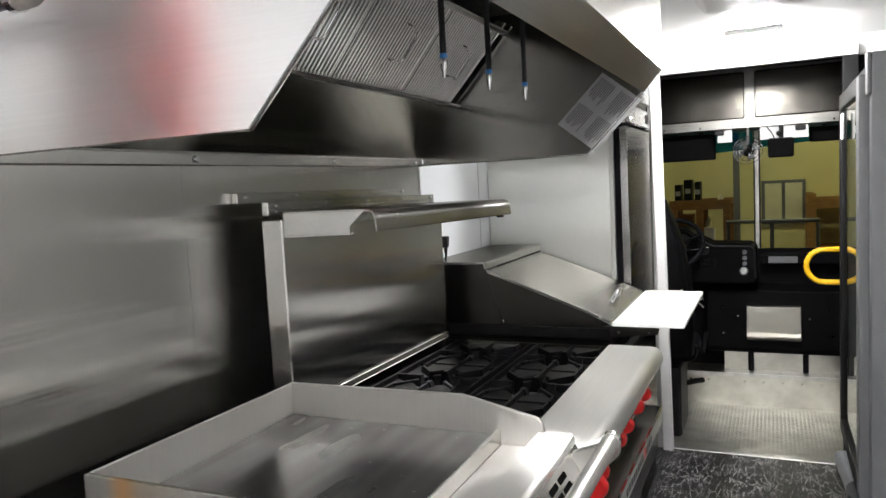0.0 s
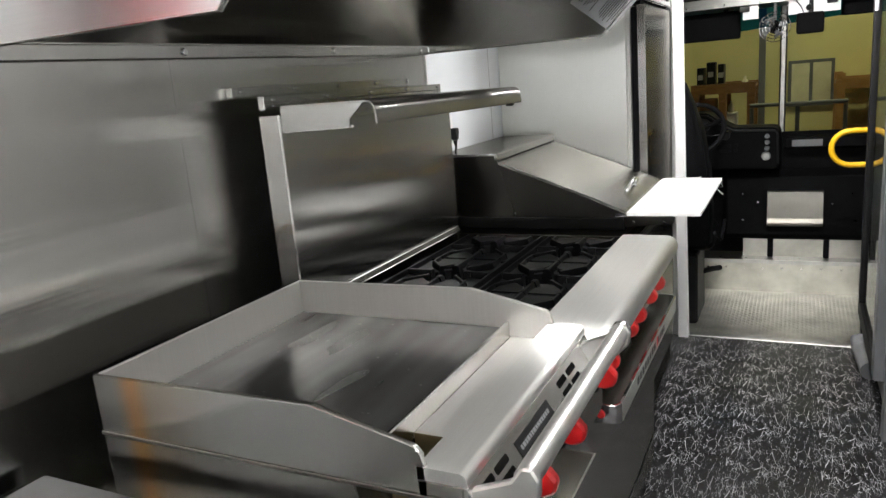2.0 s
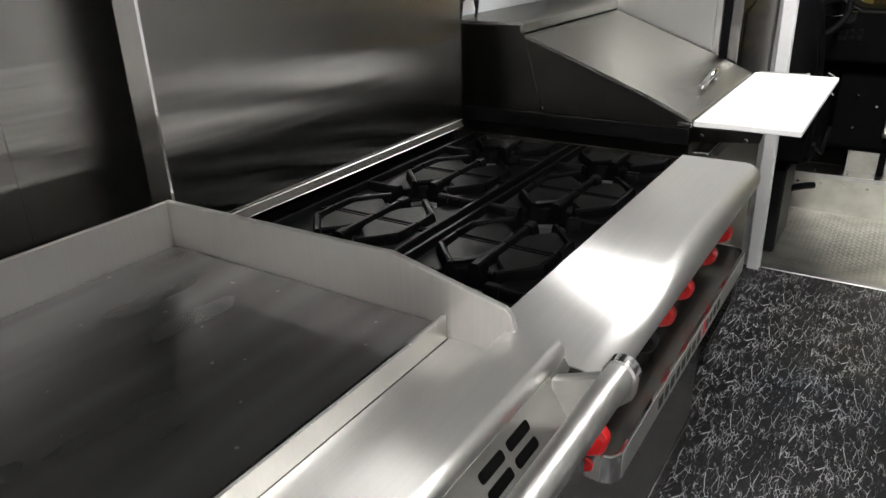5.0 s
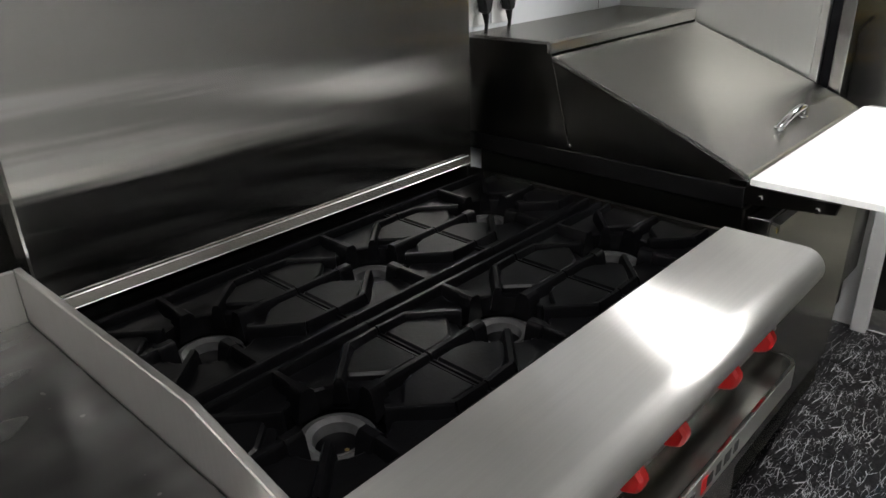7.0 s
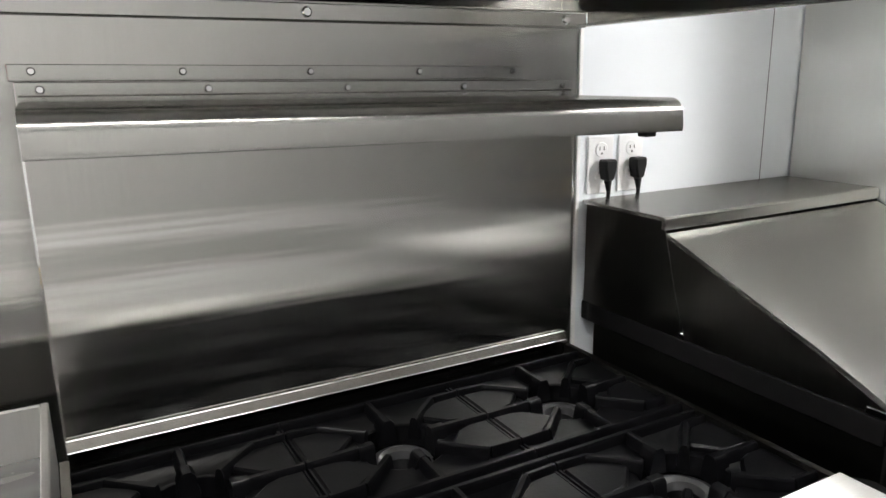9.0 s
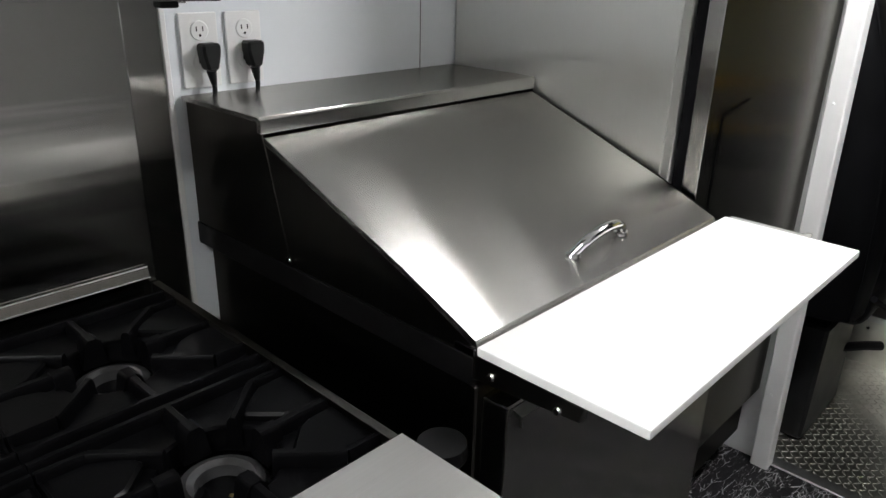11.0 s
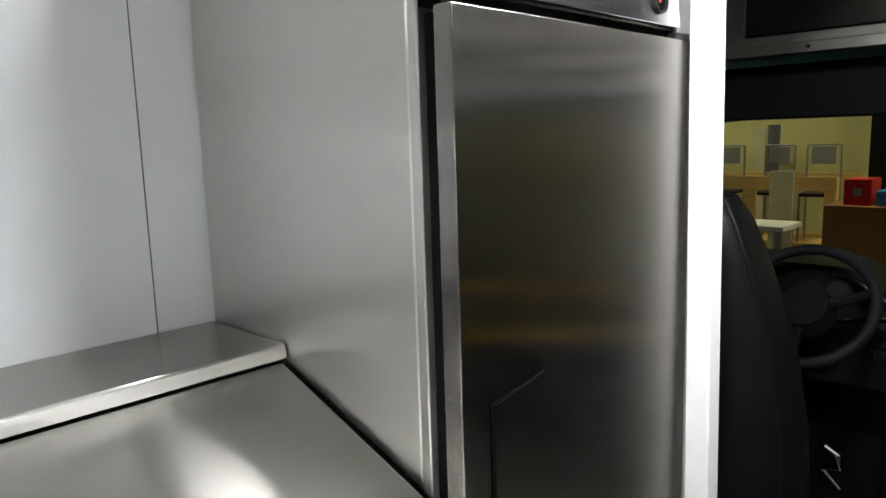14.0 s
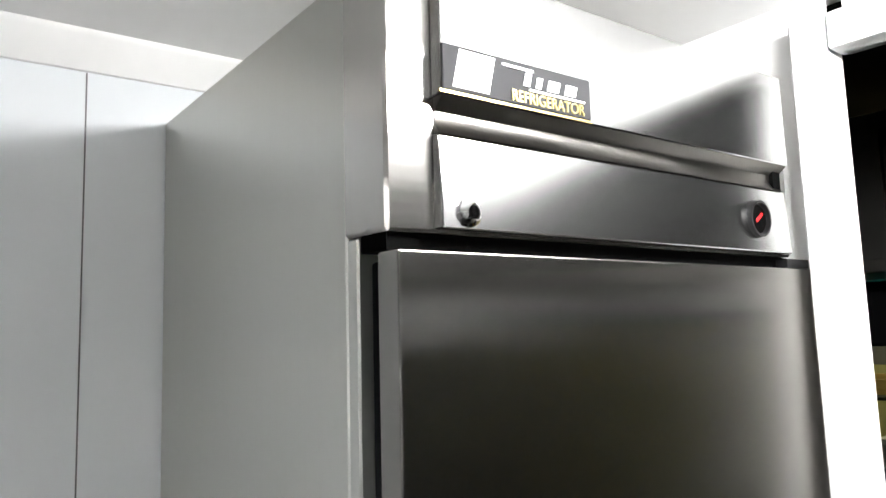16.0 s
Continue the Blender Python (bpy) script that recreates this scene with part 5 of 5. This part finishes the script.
    part("ledge", box(B(), 1.12, 2.05, CY1 + 0.10, CY1 + 0.30, 0.86, 0.925, 0.012), DASH, t)
    part("vent", box(B(), 1.16, 1.32, CY1 + 0.094, CY1 + 0.0995, 0.87, 0.91, 0.002), GREY_PAINT, t)
    part("knee_panel", box(B(), 1.12, 2.05, CY1 + 0.19, CY1 + 0.1995, 0.45, 0.859), DASH, t)

dashboard()


def steering_wheel():
    c = Vector((0.640, 3.10, 1.025))
    t = thing("steering_wheel", c, "large black steering wheel on a slanting column", "steering wheel")
    ax = Vector((0.0, -0.78, 0.62)).normalized()
    u = Vector((1, 0, 0))
    v = ax.cross(u)
    q = B()
    R = 0.170
    tube(q, [c + R * (math.cos(a) * u + math.sin(a) * v) for a in (2 * math.pi * k / 40 for k in range(40))], 0.0145, 12, True)
    part("rim", q, RUBBER, t)
    q = B()
    rod(q, c - ax * 0.05, c + ax * 0.0, 0.075, 0.060, 24)
    part("hub", q, DASH, t)
    for a in (0.35, math.pi - 0.35, -math.pi / 2):
        q = B()
        d = math.cos(a) * u + math.sin(a) * v
        tube(q, [c + d * 0.05 - ax * 0.02, c + d * 0.12 - ax * 0.012, c + d * (R - 0.005)], 0.013, 8)
        part("spoke", q, DASH, t)
    part("column", rod(B(), c - ax * 0.05, (0.640, 3.34, 0.80), 0.045, 0.055, 18), DASH, t)
    q = B()
    tube(q, [c - ax * 0.10, c - ax * 0.10 + u * 0.12 + v * 0.02, c - ax * 0.09 + u * 0.20 + v * 0.03], 0.007, 8)
    part("lever", q, CHROME, t)

steering_wheel()


def driver_seat():
    t = thing("driver_seat", (0.53, 2.76, 0), "black vinyl high-back driver's seat with stitched seams", "vehicle seat")
    q = B()
    # cushioned back, built from rounded sections that narrow upwards
    secs = [(0.46, 0.255, 2.60, 0.13), (0.60, 0.265, 2.585, 0.14), (0.85, 0.255, 2.575, 0.13), (1.05, 0.225, 2.565, 0.115), (1.20, 0.175, 2.56, 0.10), (1.30, 0.135, 2.56, 0.085), (1.35, 0.10, 2.565, 0.06), (1.368, 0.05, 2.57, 0.03)]
    rings = []
    for z, hw, yc, hd in secs:
        ring = []
        for k in range(24):
            a = 2 * math.pi * k / 24
            cx, sx = math.cos(a), math.sin(a)
            px = math.copysign(abs(cx) ** 0.55, cx) * hw
            py = math.copysign(abs(sx) ** 0.6, sx) * hd
            ring.append(q.verts.new((0.535 + px, yc + 0.06 + py, z)))
        rings.append(ring)
    for A, C in zip(rings, rings[1:]):
        for k in range(24):
            q.faces.new((A[k], A[(k + 1) % 24], C[(k + 1) % 24], C[k]))
    q.faces.new(rings[0][::-1])
    q.faces.new(rings[-1])
    bmesh.ops.recalc_face_normals(q, faces=q.faces[:])
    back = part("backrest", q, SEAT, t)
    q = B()
    tube(q, [(0.535 + hw * 0.93, yc + 0.06 - hd * 0.62, z) for z, hw, yc, hd in secs[:-1]], 0.004, 6)
    part("piping", q, SEAT, back)
    part("cushion", box(B(), 0.27, 0.80, 2.66, 3.02, 0.40, 0.52, 0.05, 4), SEAT, t)
    part("pedestal", prism(B(), [(2.62, 0.0), (2.98, 0.0), (2.96, 0.39), (2.64, 0.39)], "x", 0.34, 0.72, 0.01), BLACK, t)
    part("belt_bar", tube(B(), [(0.80, 2.70, 0.50), (0.825, 2.80, 0.44), (0.83, 2.95, 0.52)], 0.010, 8), RUBBER, t)
    q = B()
    tube(q, [(0.80, 2.76, 0.79), (0.828, 2.76, 0.775), (0.83, 2.76, 0.745), (0.80, 2.76, 0.735), (0.835, 2.765, 0.70)], 0.006, 8)
    part("belt_buckle", q, CHROME, t)
    part("slide_lever", tube(B(), [(0.70, 2.90, 0.22), (0.76, 2.98, 0.22), (0.80, 3.03, 0.215)], 0.016, 10), BLACK, t)

driver_seat()

# yellow grab handle by the side door
t = thing("grab_handle", (1.43, 2.9, 0.9), "bright yellow bent grab handle beside the cab door", "grab handle")
q = B()
pts = [(1.62, 2.9, 1.002), (1.435, 2.9, 1.002)] + [(1.435 - 0.088 * math.sin(radians(a)), 2.9, 0.914 + 0.088 * math.cos(radians(a))) for a in range(15, 180, 15)] + [(1.435, 2.9, 0.826), (1.62, 2.9, 0.826)]
tube(q, pts, 0.0145, 12)
part("bar", q, YELLOW, t)
part("mount", box(B(), 1.60, 1.64, 2.88, 2.92, 0.0, 1.06, 0.005), BLACK, t)

# windscreen: header, posts, panes
ws = thing("windscreen", (1.05, 3.62, 0.9), "two-part windscreen with black rubber posts", "windscreen")
part("centre_post", box(B(), 1.078, 1.118, 3.60, 3.64, 0.925, 1.74, 0.008), BLACK, ws)
part("post_trim", box(B(), 1.086, 1.110, 3.592, 3.5995, 0.93, 1.73, 0.003), GALV, ws)
for x0, x1 in ((-0.05, 1.0775), (1.1185, 2.08)):
    za, zb = 1.498 + 0.072 * x0, 1.498 + 0.072 * x1
    part("pane", prism(B(), [(x0, 0.93), (x1, 0.93), (x1, zb), (x0, za)], "y", 3.618, 3.623), GLASS, ws)
    part("shade_band", prism(B(), [(x0, za + 0.0005), (x1, zb + 0.0005), (x1, 1.73), (x0, 1.73)], "y", 3.618, 3.623), GLASS_BAND, ws, "teal-tinted shade band")
part("sill", box(B(), -0.10, 2.12, 3.52, 3.66, 0.88, 0.9295, 0.01), BLACK, ws)
for x in (-0.10, 2.0805):
    part("side_post", box(B(), x, x + 0.0495, 3.60, 3.66, 0.93, 1.74), BLACK, ws)

hb = thing("header_locker", (1.05, 3.2, 1.7), "brushed steel overhead locker panel with two rounded recesses", "overhead panel")
part("panel", box(B(), -0.05, 2.10, 3.205, 3.215, 1.70, 2.05, 0.002, 1), CAB_METAL, hb)
# recesses drawn as plates, their shade put into a darker steel
for x0, x1 in ((0.42, 1.044), (1.098, 1.75)):
    part("recess", box(B(), x0, x1, 3.196, 3.2045, 1.742, 2.010, 0.008), plain("recess_steel", (0.10, 0.094, 0.085), 0.20, 1.0, 0.15, 6), hb)
part("post", prism(B(), [(1.040, 1.72), (1.102, 1.72), (1.094, 1.76), (1.088, 1.97), (1.098, 2.004), (1.120, 2.012), (1.120, 2.04), (1.022, 2.04), (1.022, 2.012), (1.044, 2.004), (1.054, 1.97), (1.048, 1.76)], "y", 3.190, 3.1955), CAB_METAL, hb)
part("lip", box(B(), -0.05, 2.10, 3.17, 3.2045, 1.685, 1.7145, 0.003), CAB_METAL, hb)
part("shelf", box(B(), -0.05, 2.10, 3.2155, 3.60, 1.685, 1.71), CAB_METAL, hb)
for x in (0.60, 0.80, 0.98, 1.16, 1.36, 1.5):
    part("rivet", screw(B(), (x, 3.17, 1.70), "y", 0.006, -0.004), CHROME, hb)
for x0, x1, z0 in ((0.895, 0.975, 1.610), (1.125, 1.375, 1.612)):
    part("sun_visor_bracket", box(B(), x0, x1, 3.195, 3.20, z0, 1.6845), WHITE_PL, hb)
for x in (0.905, 1.335):
    part("switch_box", box(B(), x - 0.026, x + 0.026, 3.180, 3.1945, 1.652, 1.680, 0.004), BLACK, hb)
part("cable_tube", tube(B(), [(0.55, 3.16, 2.032), (1.02, 3.16, 2.035), (1.55, 3.16, 2.03)], 0.013, 10), BLACK, hb)

# folded sun visors under the header
for x0, x1, z0 in ((0.10, 0.875, 1.515), (1.385, 1.98, 1.585)):
    t = thing("sun_visor", ((x0 + x1) / 2, 3.34, 1.684), "black padded sun visor folded under the header", "sun visor", "sun visors")
    part("pad", box(B(), x0, x1, 3.33, 3.352, z0, 1.672, 0.010, 3), DASH, t)
    for x in (x0 + 0.08, x1 - 0.08):
        part("clip", box(B(), x - 0.012, x + 0.012, 3.334, 3.348, 1.6725, 1.6848), BLACK, t)

# cab fan
t = thing("cab_fan", (1.06, 3.17, 1.56), "small round cab fan with a wire guard", "fan")
for r in (0.078, 0.062, 0.045, 0.026):
    q = B()
    tube(q, [(1.06 + r * math.cos(a), 3.12 + r * r * 4, 1.555 + r * math.sin(a)) for a in (2 * math.pi * k / 28 for k in range(28))], 0.0022, 6, True)
    part("guard_ring", q, CHROME, t)
for k in range(12):
    a = 2 * math.pi * k / 12
    q = B()
    tube(q, [(1.06 + 0.01 * math.cos(a), 3.12, 1.555 + 0.01 * math.sin(a)), (1.06 + 0.078 * math.cos(a), 3.144, 1.555 + 0.078 * math.sin(a))], 0.0012, 5)
    part("guard_wire", q, CHROME, t)
for k in range(4):
    a = math.pi / 2 * k + 0.4
    q = B()
    c, s = math.cos(a), math.sin(a)
    i = [q.verts.new(v) for v in ((1.06 + 0.012 * c, 3.150, 1.555 + 0.012 * s), (1.06 + 0.06 * math.cos(a - 0.4), 3.145, 1.555 + 0.06 * math.sin(a - 0.4)),
                                  (1.06 + 0.06 * math.cos(a + 0.4), 3.160, 1.555 + 0.06 * math.sin(a + 0.4)))]
    j = [q.verts.new(v.co + Vector((0, 0.002, 0))) for v in i]
    bmesh.ops.convex_hull(q, input=i + j)
    part("blade", q, GREY_PAINT, t)
part("motor", lathe(B(), [(0, -0.006), (0.020, -0.004), (0.030, 0.004), (0.036, 0.02), (0.030, 0.045), (0, 0.048)], (1.06, 3.154, 1.555), "y", 20), DASH, t)
part("stem", rod(B(), (1.06, 3.185, 1.575), (1.06, 3.185, 1.6845), 0.008), GREY_PAINT, t)

# mirror or screen hanging from the header
t = thing("cab_monitor", (1.235, 3.17, 1.57), "black rear-view monitor hung from the header", "monitor")
part("case", box(B(), 1.165, 1.30, 3.150, 3.185, 1.505, 1.615, 0.012), DASH, t)
part("stem", rod(B(), (1.235, 3.170, 1.6155), (1.235, 3.176, 1.6845), 0.011), BLACK, t)
part("knob", ball(B(), (1.225, 3.165, 1.64), 0.016), BLACK, t)
part("cord", tube(B(), [(1.20, 3.18, 1.6155), (1.185, 3.19, 1.65), (1.16, 3.19, 1.6845)], 0.003, 6), BLACK, t)

# cab shell
struct("cab_wall_left", box(B(), -0.15, -0.1005, PY + 0.05, 3.66, -0.06, 2.08), DASH, "dark cab side wall", "wall")
struct("cab_wall_right", box(B(), 2.1205, 2.17, PY + 0.05, 3.66, -0.06, 2.08), DASH, "dark cab side wall", "wall")
struct("cab_ceiling", box(B(), -0.15, 2.17, PY + 0.0505, 3.70, 2.0805, 2.12), DASH, "dark cab roof lining", "ceiling")

# ---- the hall in front of the truck ----
HZ0 = -0.95
struct("ground", box(B(), -9, 11, -9.0, 9.6, HZ0 - 0.1, HZ0), CONCRETE, "grey concrete hall floor", "ground")
struct("wall_hall", box(B(), -9, 11, 9.0, 9.1, HZ0, 5.0), CREAM, "yellowish painted hall wall", "wall")
struct("hall_roof", box(B(), -9, 11, 3.75, 9.1, 5.001, 5.1), DASH, "dark hall roof", "ceiling")
struct("hall_side_1", box(B(), -9.1, -9.001, 3.75, 9.1, HZ0, 5.0), CREAM, "yellowish painted hall wall", "wall")
struct("hall_side_2", box(B(), 11.001, 11.1, 3.75, 9.1, HZ0, 5.0), CREAM, "yellowish painted hall wall", "wall")
# Lamps out of view, added to light the hall behind the windscreen.
for x in (-2.8, 1.0, 4.2):
    t = thing("hall_light", (x, 7.4, 4.6), "unseen suspended hall light, added to light the hall", "hall light", "hall lights")
    part("housing", box(B(), x - 0.9, x + 0.9, 7.25, 7.55, 4.62, 4.70, 0.01), WHITE, t)
    part("diffuser", box(B(), x - 0.87, x + 0.87, 7.28, 7.52, 4.60, 4.6195), glow("hall_fill_glow", (1.0, 0.96, 0.60), SHOP), t)
    for s in (-0.7, 0.7):
        part("hanger", rod(B(), (x + s, 7.4, 4.701), (x + s, 7.4, 5.0), 0.008), CHROME, t)


def chair(x, y, z, turn):
    t = thing("stacked_chair", (0, 0, 0), "dark metal chair with pale back kept on the hall racking", "chair", "chairs on the racking")
    part("seat", box(B(), -0.15, 0.15, -0.15, 0.15, 0.42, 0.45, 0.01), BLACK, t)
    part("back", box(B(), -0.10, 0.10, 0.14, 0.152, 0.70, 0.86, 0.008), PAPER, t)
    part("back_rail", rod(B(), (-0.14, 0.157, 0.875), (0.14, 0.157, 0.875), 0.009), PAPER, t)
    for sx in (-0.14, 0.14):
        part("leg", rod(B(), (sx, -0.14, 0), (sx, -0.14, 0.4195), 0.010), GREY_PAINT, t)
        part("leg", rod(B(), (sx, 0.157, 0), (sx, 0.157, 0.865), 0.010), PAPER, t)
    t.matrix_world = pose(x, y, z, 0, 0, turn)
    return t


def rack(x0, x1, y, zs, top, mat, rail=0.0):
    t = thing("storage_rack", ((x0 + x1) / 2, y, HZ0), "wooden storage rack with open shelves against the hall wall", "storage rack", "hall racks")
    for x in (x0, (x0 + x1) / 2, x1):
        for yy in (y - 0.3, y + 0.3):
            part("post", box(B(), x - 0.045, x + 0.045, yy - 0.045, yy + 0.045, HZ0, top), mat, t)
    if rail:
        for yy in (y - 0.32, y + 0.32):
            part("beam", box(B(), x0 - 0.05, x1 + 0.05, yy - 0.02, yy + 0.02, rail - 0.06, rail + 0.06), mat, t)
    for z in zs:
        part("shelf", box(B(), x0 - 0.044, x1 + 0.044, y - 0.254, y + 0.254, z, z + 0.03), mat, t)
        for yy in (y - 0.32, y + 0.32):
            part("beam", box(B(), x0 - 0.05, x1 + 0.05, yy - 0.02, yy + 0.02, z - 0.06, z + 0.06), mat, t)

def crate(name, x0, x1, y0, y1, z0, z1, m, label, cat):
    t = thing(name, ((x0 + x1) / 2, (y0 + y1) / 2, z0), label, cat)
    part("box_body", box(B(), x0, x1, y0, y1, z0, z1, 0.01), m, t)
    part("tape_strip", box(B(), (x0 + x1) / 2 - 0.03, (x0 + x1) / 2 + 0.03, y0 - 0.003, y0 - 0.0005, (z0 + z1) / 2 - 0.03, (z0 + z1) / 2 + 0.03), PAPER, t)

PALE = plain("pale_board", (0.62, 0.58, 0.42), 0.6)
rack(-1.95, -0.58, 8.1, (-0.30, 0.42), 1.06, PINE, 1.0)
rack(0.05, 0.68, 8.4, (-0.30, 0.42, 1.04), 1.10, wood("dark_shelf_wood", (0.16, 0.075, 0.02), (0.26, 0.13, 0.04)))
rack(1.62, 3.1, 8.6, (-0.3, 0.40, 1.0), 1.12, wood("brown_rack_wood", (0.30, 0.15, 0.04), (0.40, 0.22, 0.07)))
for x, turn in ((-1.63, 4), (-1.18, -6), (-0.76, 7)):
    chair(x, 8.1, 0.4505, turn)

t = thing("standing_board", (-0.96, 7.72, HZ0), "pale upright board leaning on the rack", "board")
part("board_sheet", box(B(), -1.06, -0.86, 7.70, 7.735, HZ0, 1.115, 0.006), PALE, t)
t = thing("standing_board", (-1.50, 8.75, HZ0), "white and dark tall panels leaning on the hall wall", "board")
part("board_sheet", box(B(), -1.62, -1.50, 8.80, 8.83, HZ0, 1.50, 0.004), PALE, t)
part("dark_sheet", box(B(), -1.48, -1.36, 8.80, 8.83, HZ0, 1.52, 0.004), GREY_PAINT, t)
crate("cardboard_box", -0.53, 0.06, 7.4, 7.9, HZ0, 0.86, CARD, "large brown cardboard carton standing on the hall floor", "carton")
crate("tool_case", -0.40, -0.20, 7.45, 7.75, 0.8605, 1.07, RED, "red plastic tool case on a carton", "tool case")
crate("tool_case", -0.17, 0.02, 7.45, 7.75, 0.8605, 0.98, BLUE, "blue plastic tool case on a carton", "tool case")
crate("storage_bin", 0.30, 0.52, 8.12, 8.4, 0.4515, 0.74, WHITE_PL, "white plastic bin on the hall rack", "bin")
crate("cardboard_box", 0.10, 0.28, 8.12, 8.4, 0.4515, 0.92, CARD, "brown carton on the hall rack", "carton")
for x0, x1, z1 in ((0.06, 0.14, 1.30), (0.17, 0.27, 1.36), (0.30, 0.37, 1.33)):
    crate("equipment_case", x0, x1, 8.15, 8.4, 1.0715, z1, BLACK, "black equipment case on top of the hall rack", "case")
for x, z1 in ((0.45, 0.88), (0.60, 1.17)):
    t = thing("bottle", (x, 8.2, z1 - 0.15), "pale plastic bottle on the hall rack", "bottle")
    z0 = 0.7415 if z1 < 1 else 1.0715
    part("bottle_body", lathe(B(), [(0, z0), (0.035, z0), (0.035, z1 - 0.06), (0.015, z1 - 0.03), (0.015, z1), (0, z1)], (x, 8.25, 0), "z", 14), PALE, t)

# steel column, grey rail and a framed window on the hall wall
single("steel_column", box(B(), -0.50, -0.34, 8.6, 8.76, HZ0, 4.99, 0.01), BLACK, "black steel column in the hall", "column")
single("steel_column", box(B(), 0.72, 0.80, 8.86, 8.94, HZ0, 4.99, 0.01), GREY_PAINT, "slim grey column against the hall wall", "column")
t = thing("hall_rail", (1.2, 7.5, HZ0), "grey tubular guard rail in the hall", "rail")
for z in (0.855, 0.45):
    part("bar", rod(B(), (0.70, 7.5, z), (1.66, 7.5, z), 0.022), GREY_PAINT, t)
for x in (0.72, 1.18, 1.64):
    part("post", rod(B(), (x, 7.5, HZ0), (x, 7.5, 0.83), 0.022), GREY_PAINT, t)
t = thing("wall_window", (1.32, 8.97, 0.76), "grey-framed interior window in the hall wall", "window")
part("frame", box(B(), 1.06, 1.58, 8.965, 8.9895, 0.72, 1.29, 0.006), GREY_PAINT, t)
for x0, x1 in ((1.10, 1.30), (1.34, 1.54)):
    part("pane", box(B(), x0, x1, 8.955, 8.9645, 0.76, 1.25), plain("pale_pane", (0.62, 0.60, 0.40), 0.3), t)
t = thing("display_case", (-0.95, 7.3, HZ0), "white and glass display case on the hall floor", "display case")
part("cabinet", box(B(), -1.25, -0.75, 7.1, 7.5, HZ0, 0.38, 0.01), WHITE_PL, t)
part("top", box(B(), -1.28, -0.72, 7.07, 7.53, 0.66, 0.70, 0.005), WHITE_PL, t)
for x in (-1.25, -0.80):
    part("corner_post", box(B(), x, x + 0.05, 7.1, 7.15, 0.3805, 0.6595), ALU, t)

# fire suppression tank on the wall behind the hood's end
t = thing("fire_tank", (0.11, -1.12, 1.45), "red fire suppression tank strapped to the wall", "fire tank")
part("tank", lathe(B(), [(0, 1.42), (0.055, 1.425), (0.075, 1.45), (0.075, 1.84), (0.06, 1.90), (0.028, 1.94), (0.028, 1.97), (0, 1.97)], (0.075, -1.12, 0), "z", 28), RED, t)
part("valve", rod(B(), (0.075, -1.12, 1.9705), (0.075, -1.12, 2.01), 0.018), BRASS, t)
for z in (1.53, 1.78):
    part("strap", lathe(B(), [(0.0755, z - 0.012), (0.078, z - 0.012), (0.078, z + 0.012), (0.0755, z + 0.012)], (0.075, -1.12, 0), "z", 28), CHROME, t)

# bottle with a yellow cap on the work table
t = thing("squeeze_bottle", (0.11, -0.79, 0.815), "white bottle with a domed yellow cap on the work table", "bottle")
part("bottle_body", lathe(B(), [(0, 0.8155), (0.046, 0.8155), (0.050, 0.825), (0.050, 0.945), (0.044, 0.955), (0, 0.955)], (0.09, -0.80, 0), "z", 24), WHITE_PL, t)
part("cap", lathe(B(), [(0.046, 0.9555), (0.048, 0.975), (0.040, 0.995), (0.022, 1.006), (0, 1.009)], (0.09, -0.80, 0), "z", 24), YELLOW, t)

# floor tiles, a foot square, butted with hair joints
TILE = 0.305
tile_mesh = mesh_of("tile", box(B(), -TILE / 2 + 0.0005, TILE / 2 - 0.0005, -TILE / 2 + 0.0005, TILE / 2 - 0.0005, -0.0025, 0.0, 0.0006, 1), FLOOR_MAT)
for i in range(-4, 5):
    for j in range(-18, 9):
        cx, cy = 1.130 + (i + 0.5) * TILE, (j + 0.5) * TILE - 0.30
        if WX - 0.1 < cx - TILE / 2 and cx + TILE / 2 < RX + 0.1 and BY - 0.03 < cy - TILE / 2 and cy + TILE / 2 < PY + 0.03:
            tile = new("tile", tile_mesh)
            tile.location = (cx, cy, 0)
            tile.parent = floor
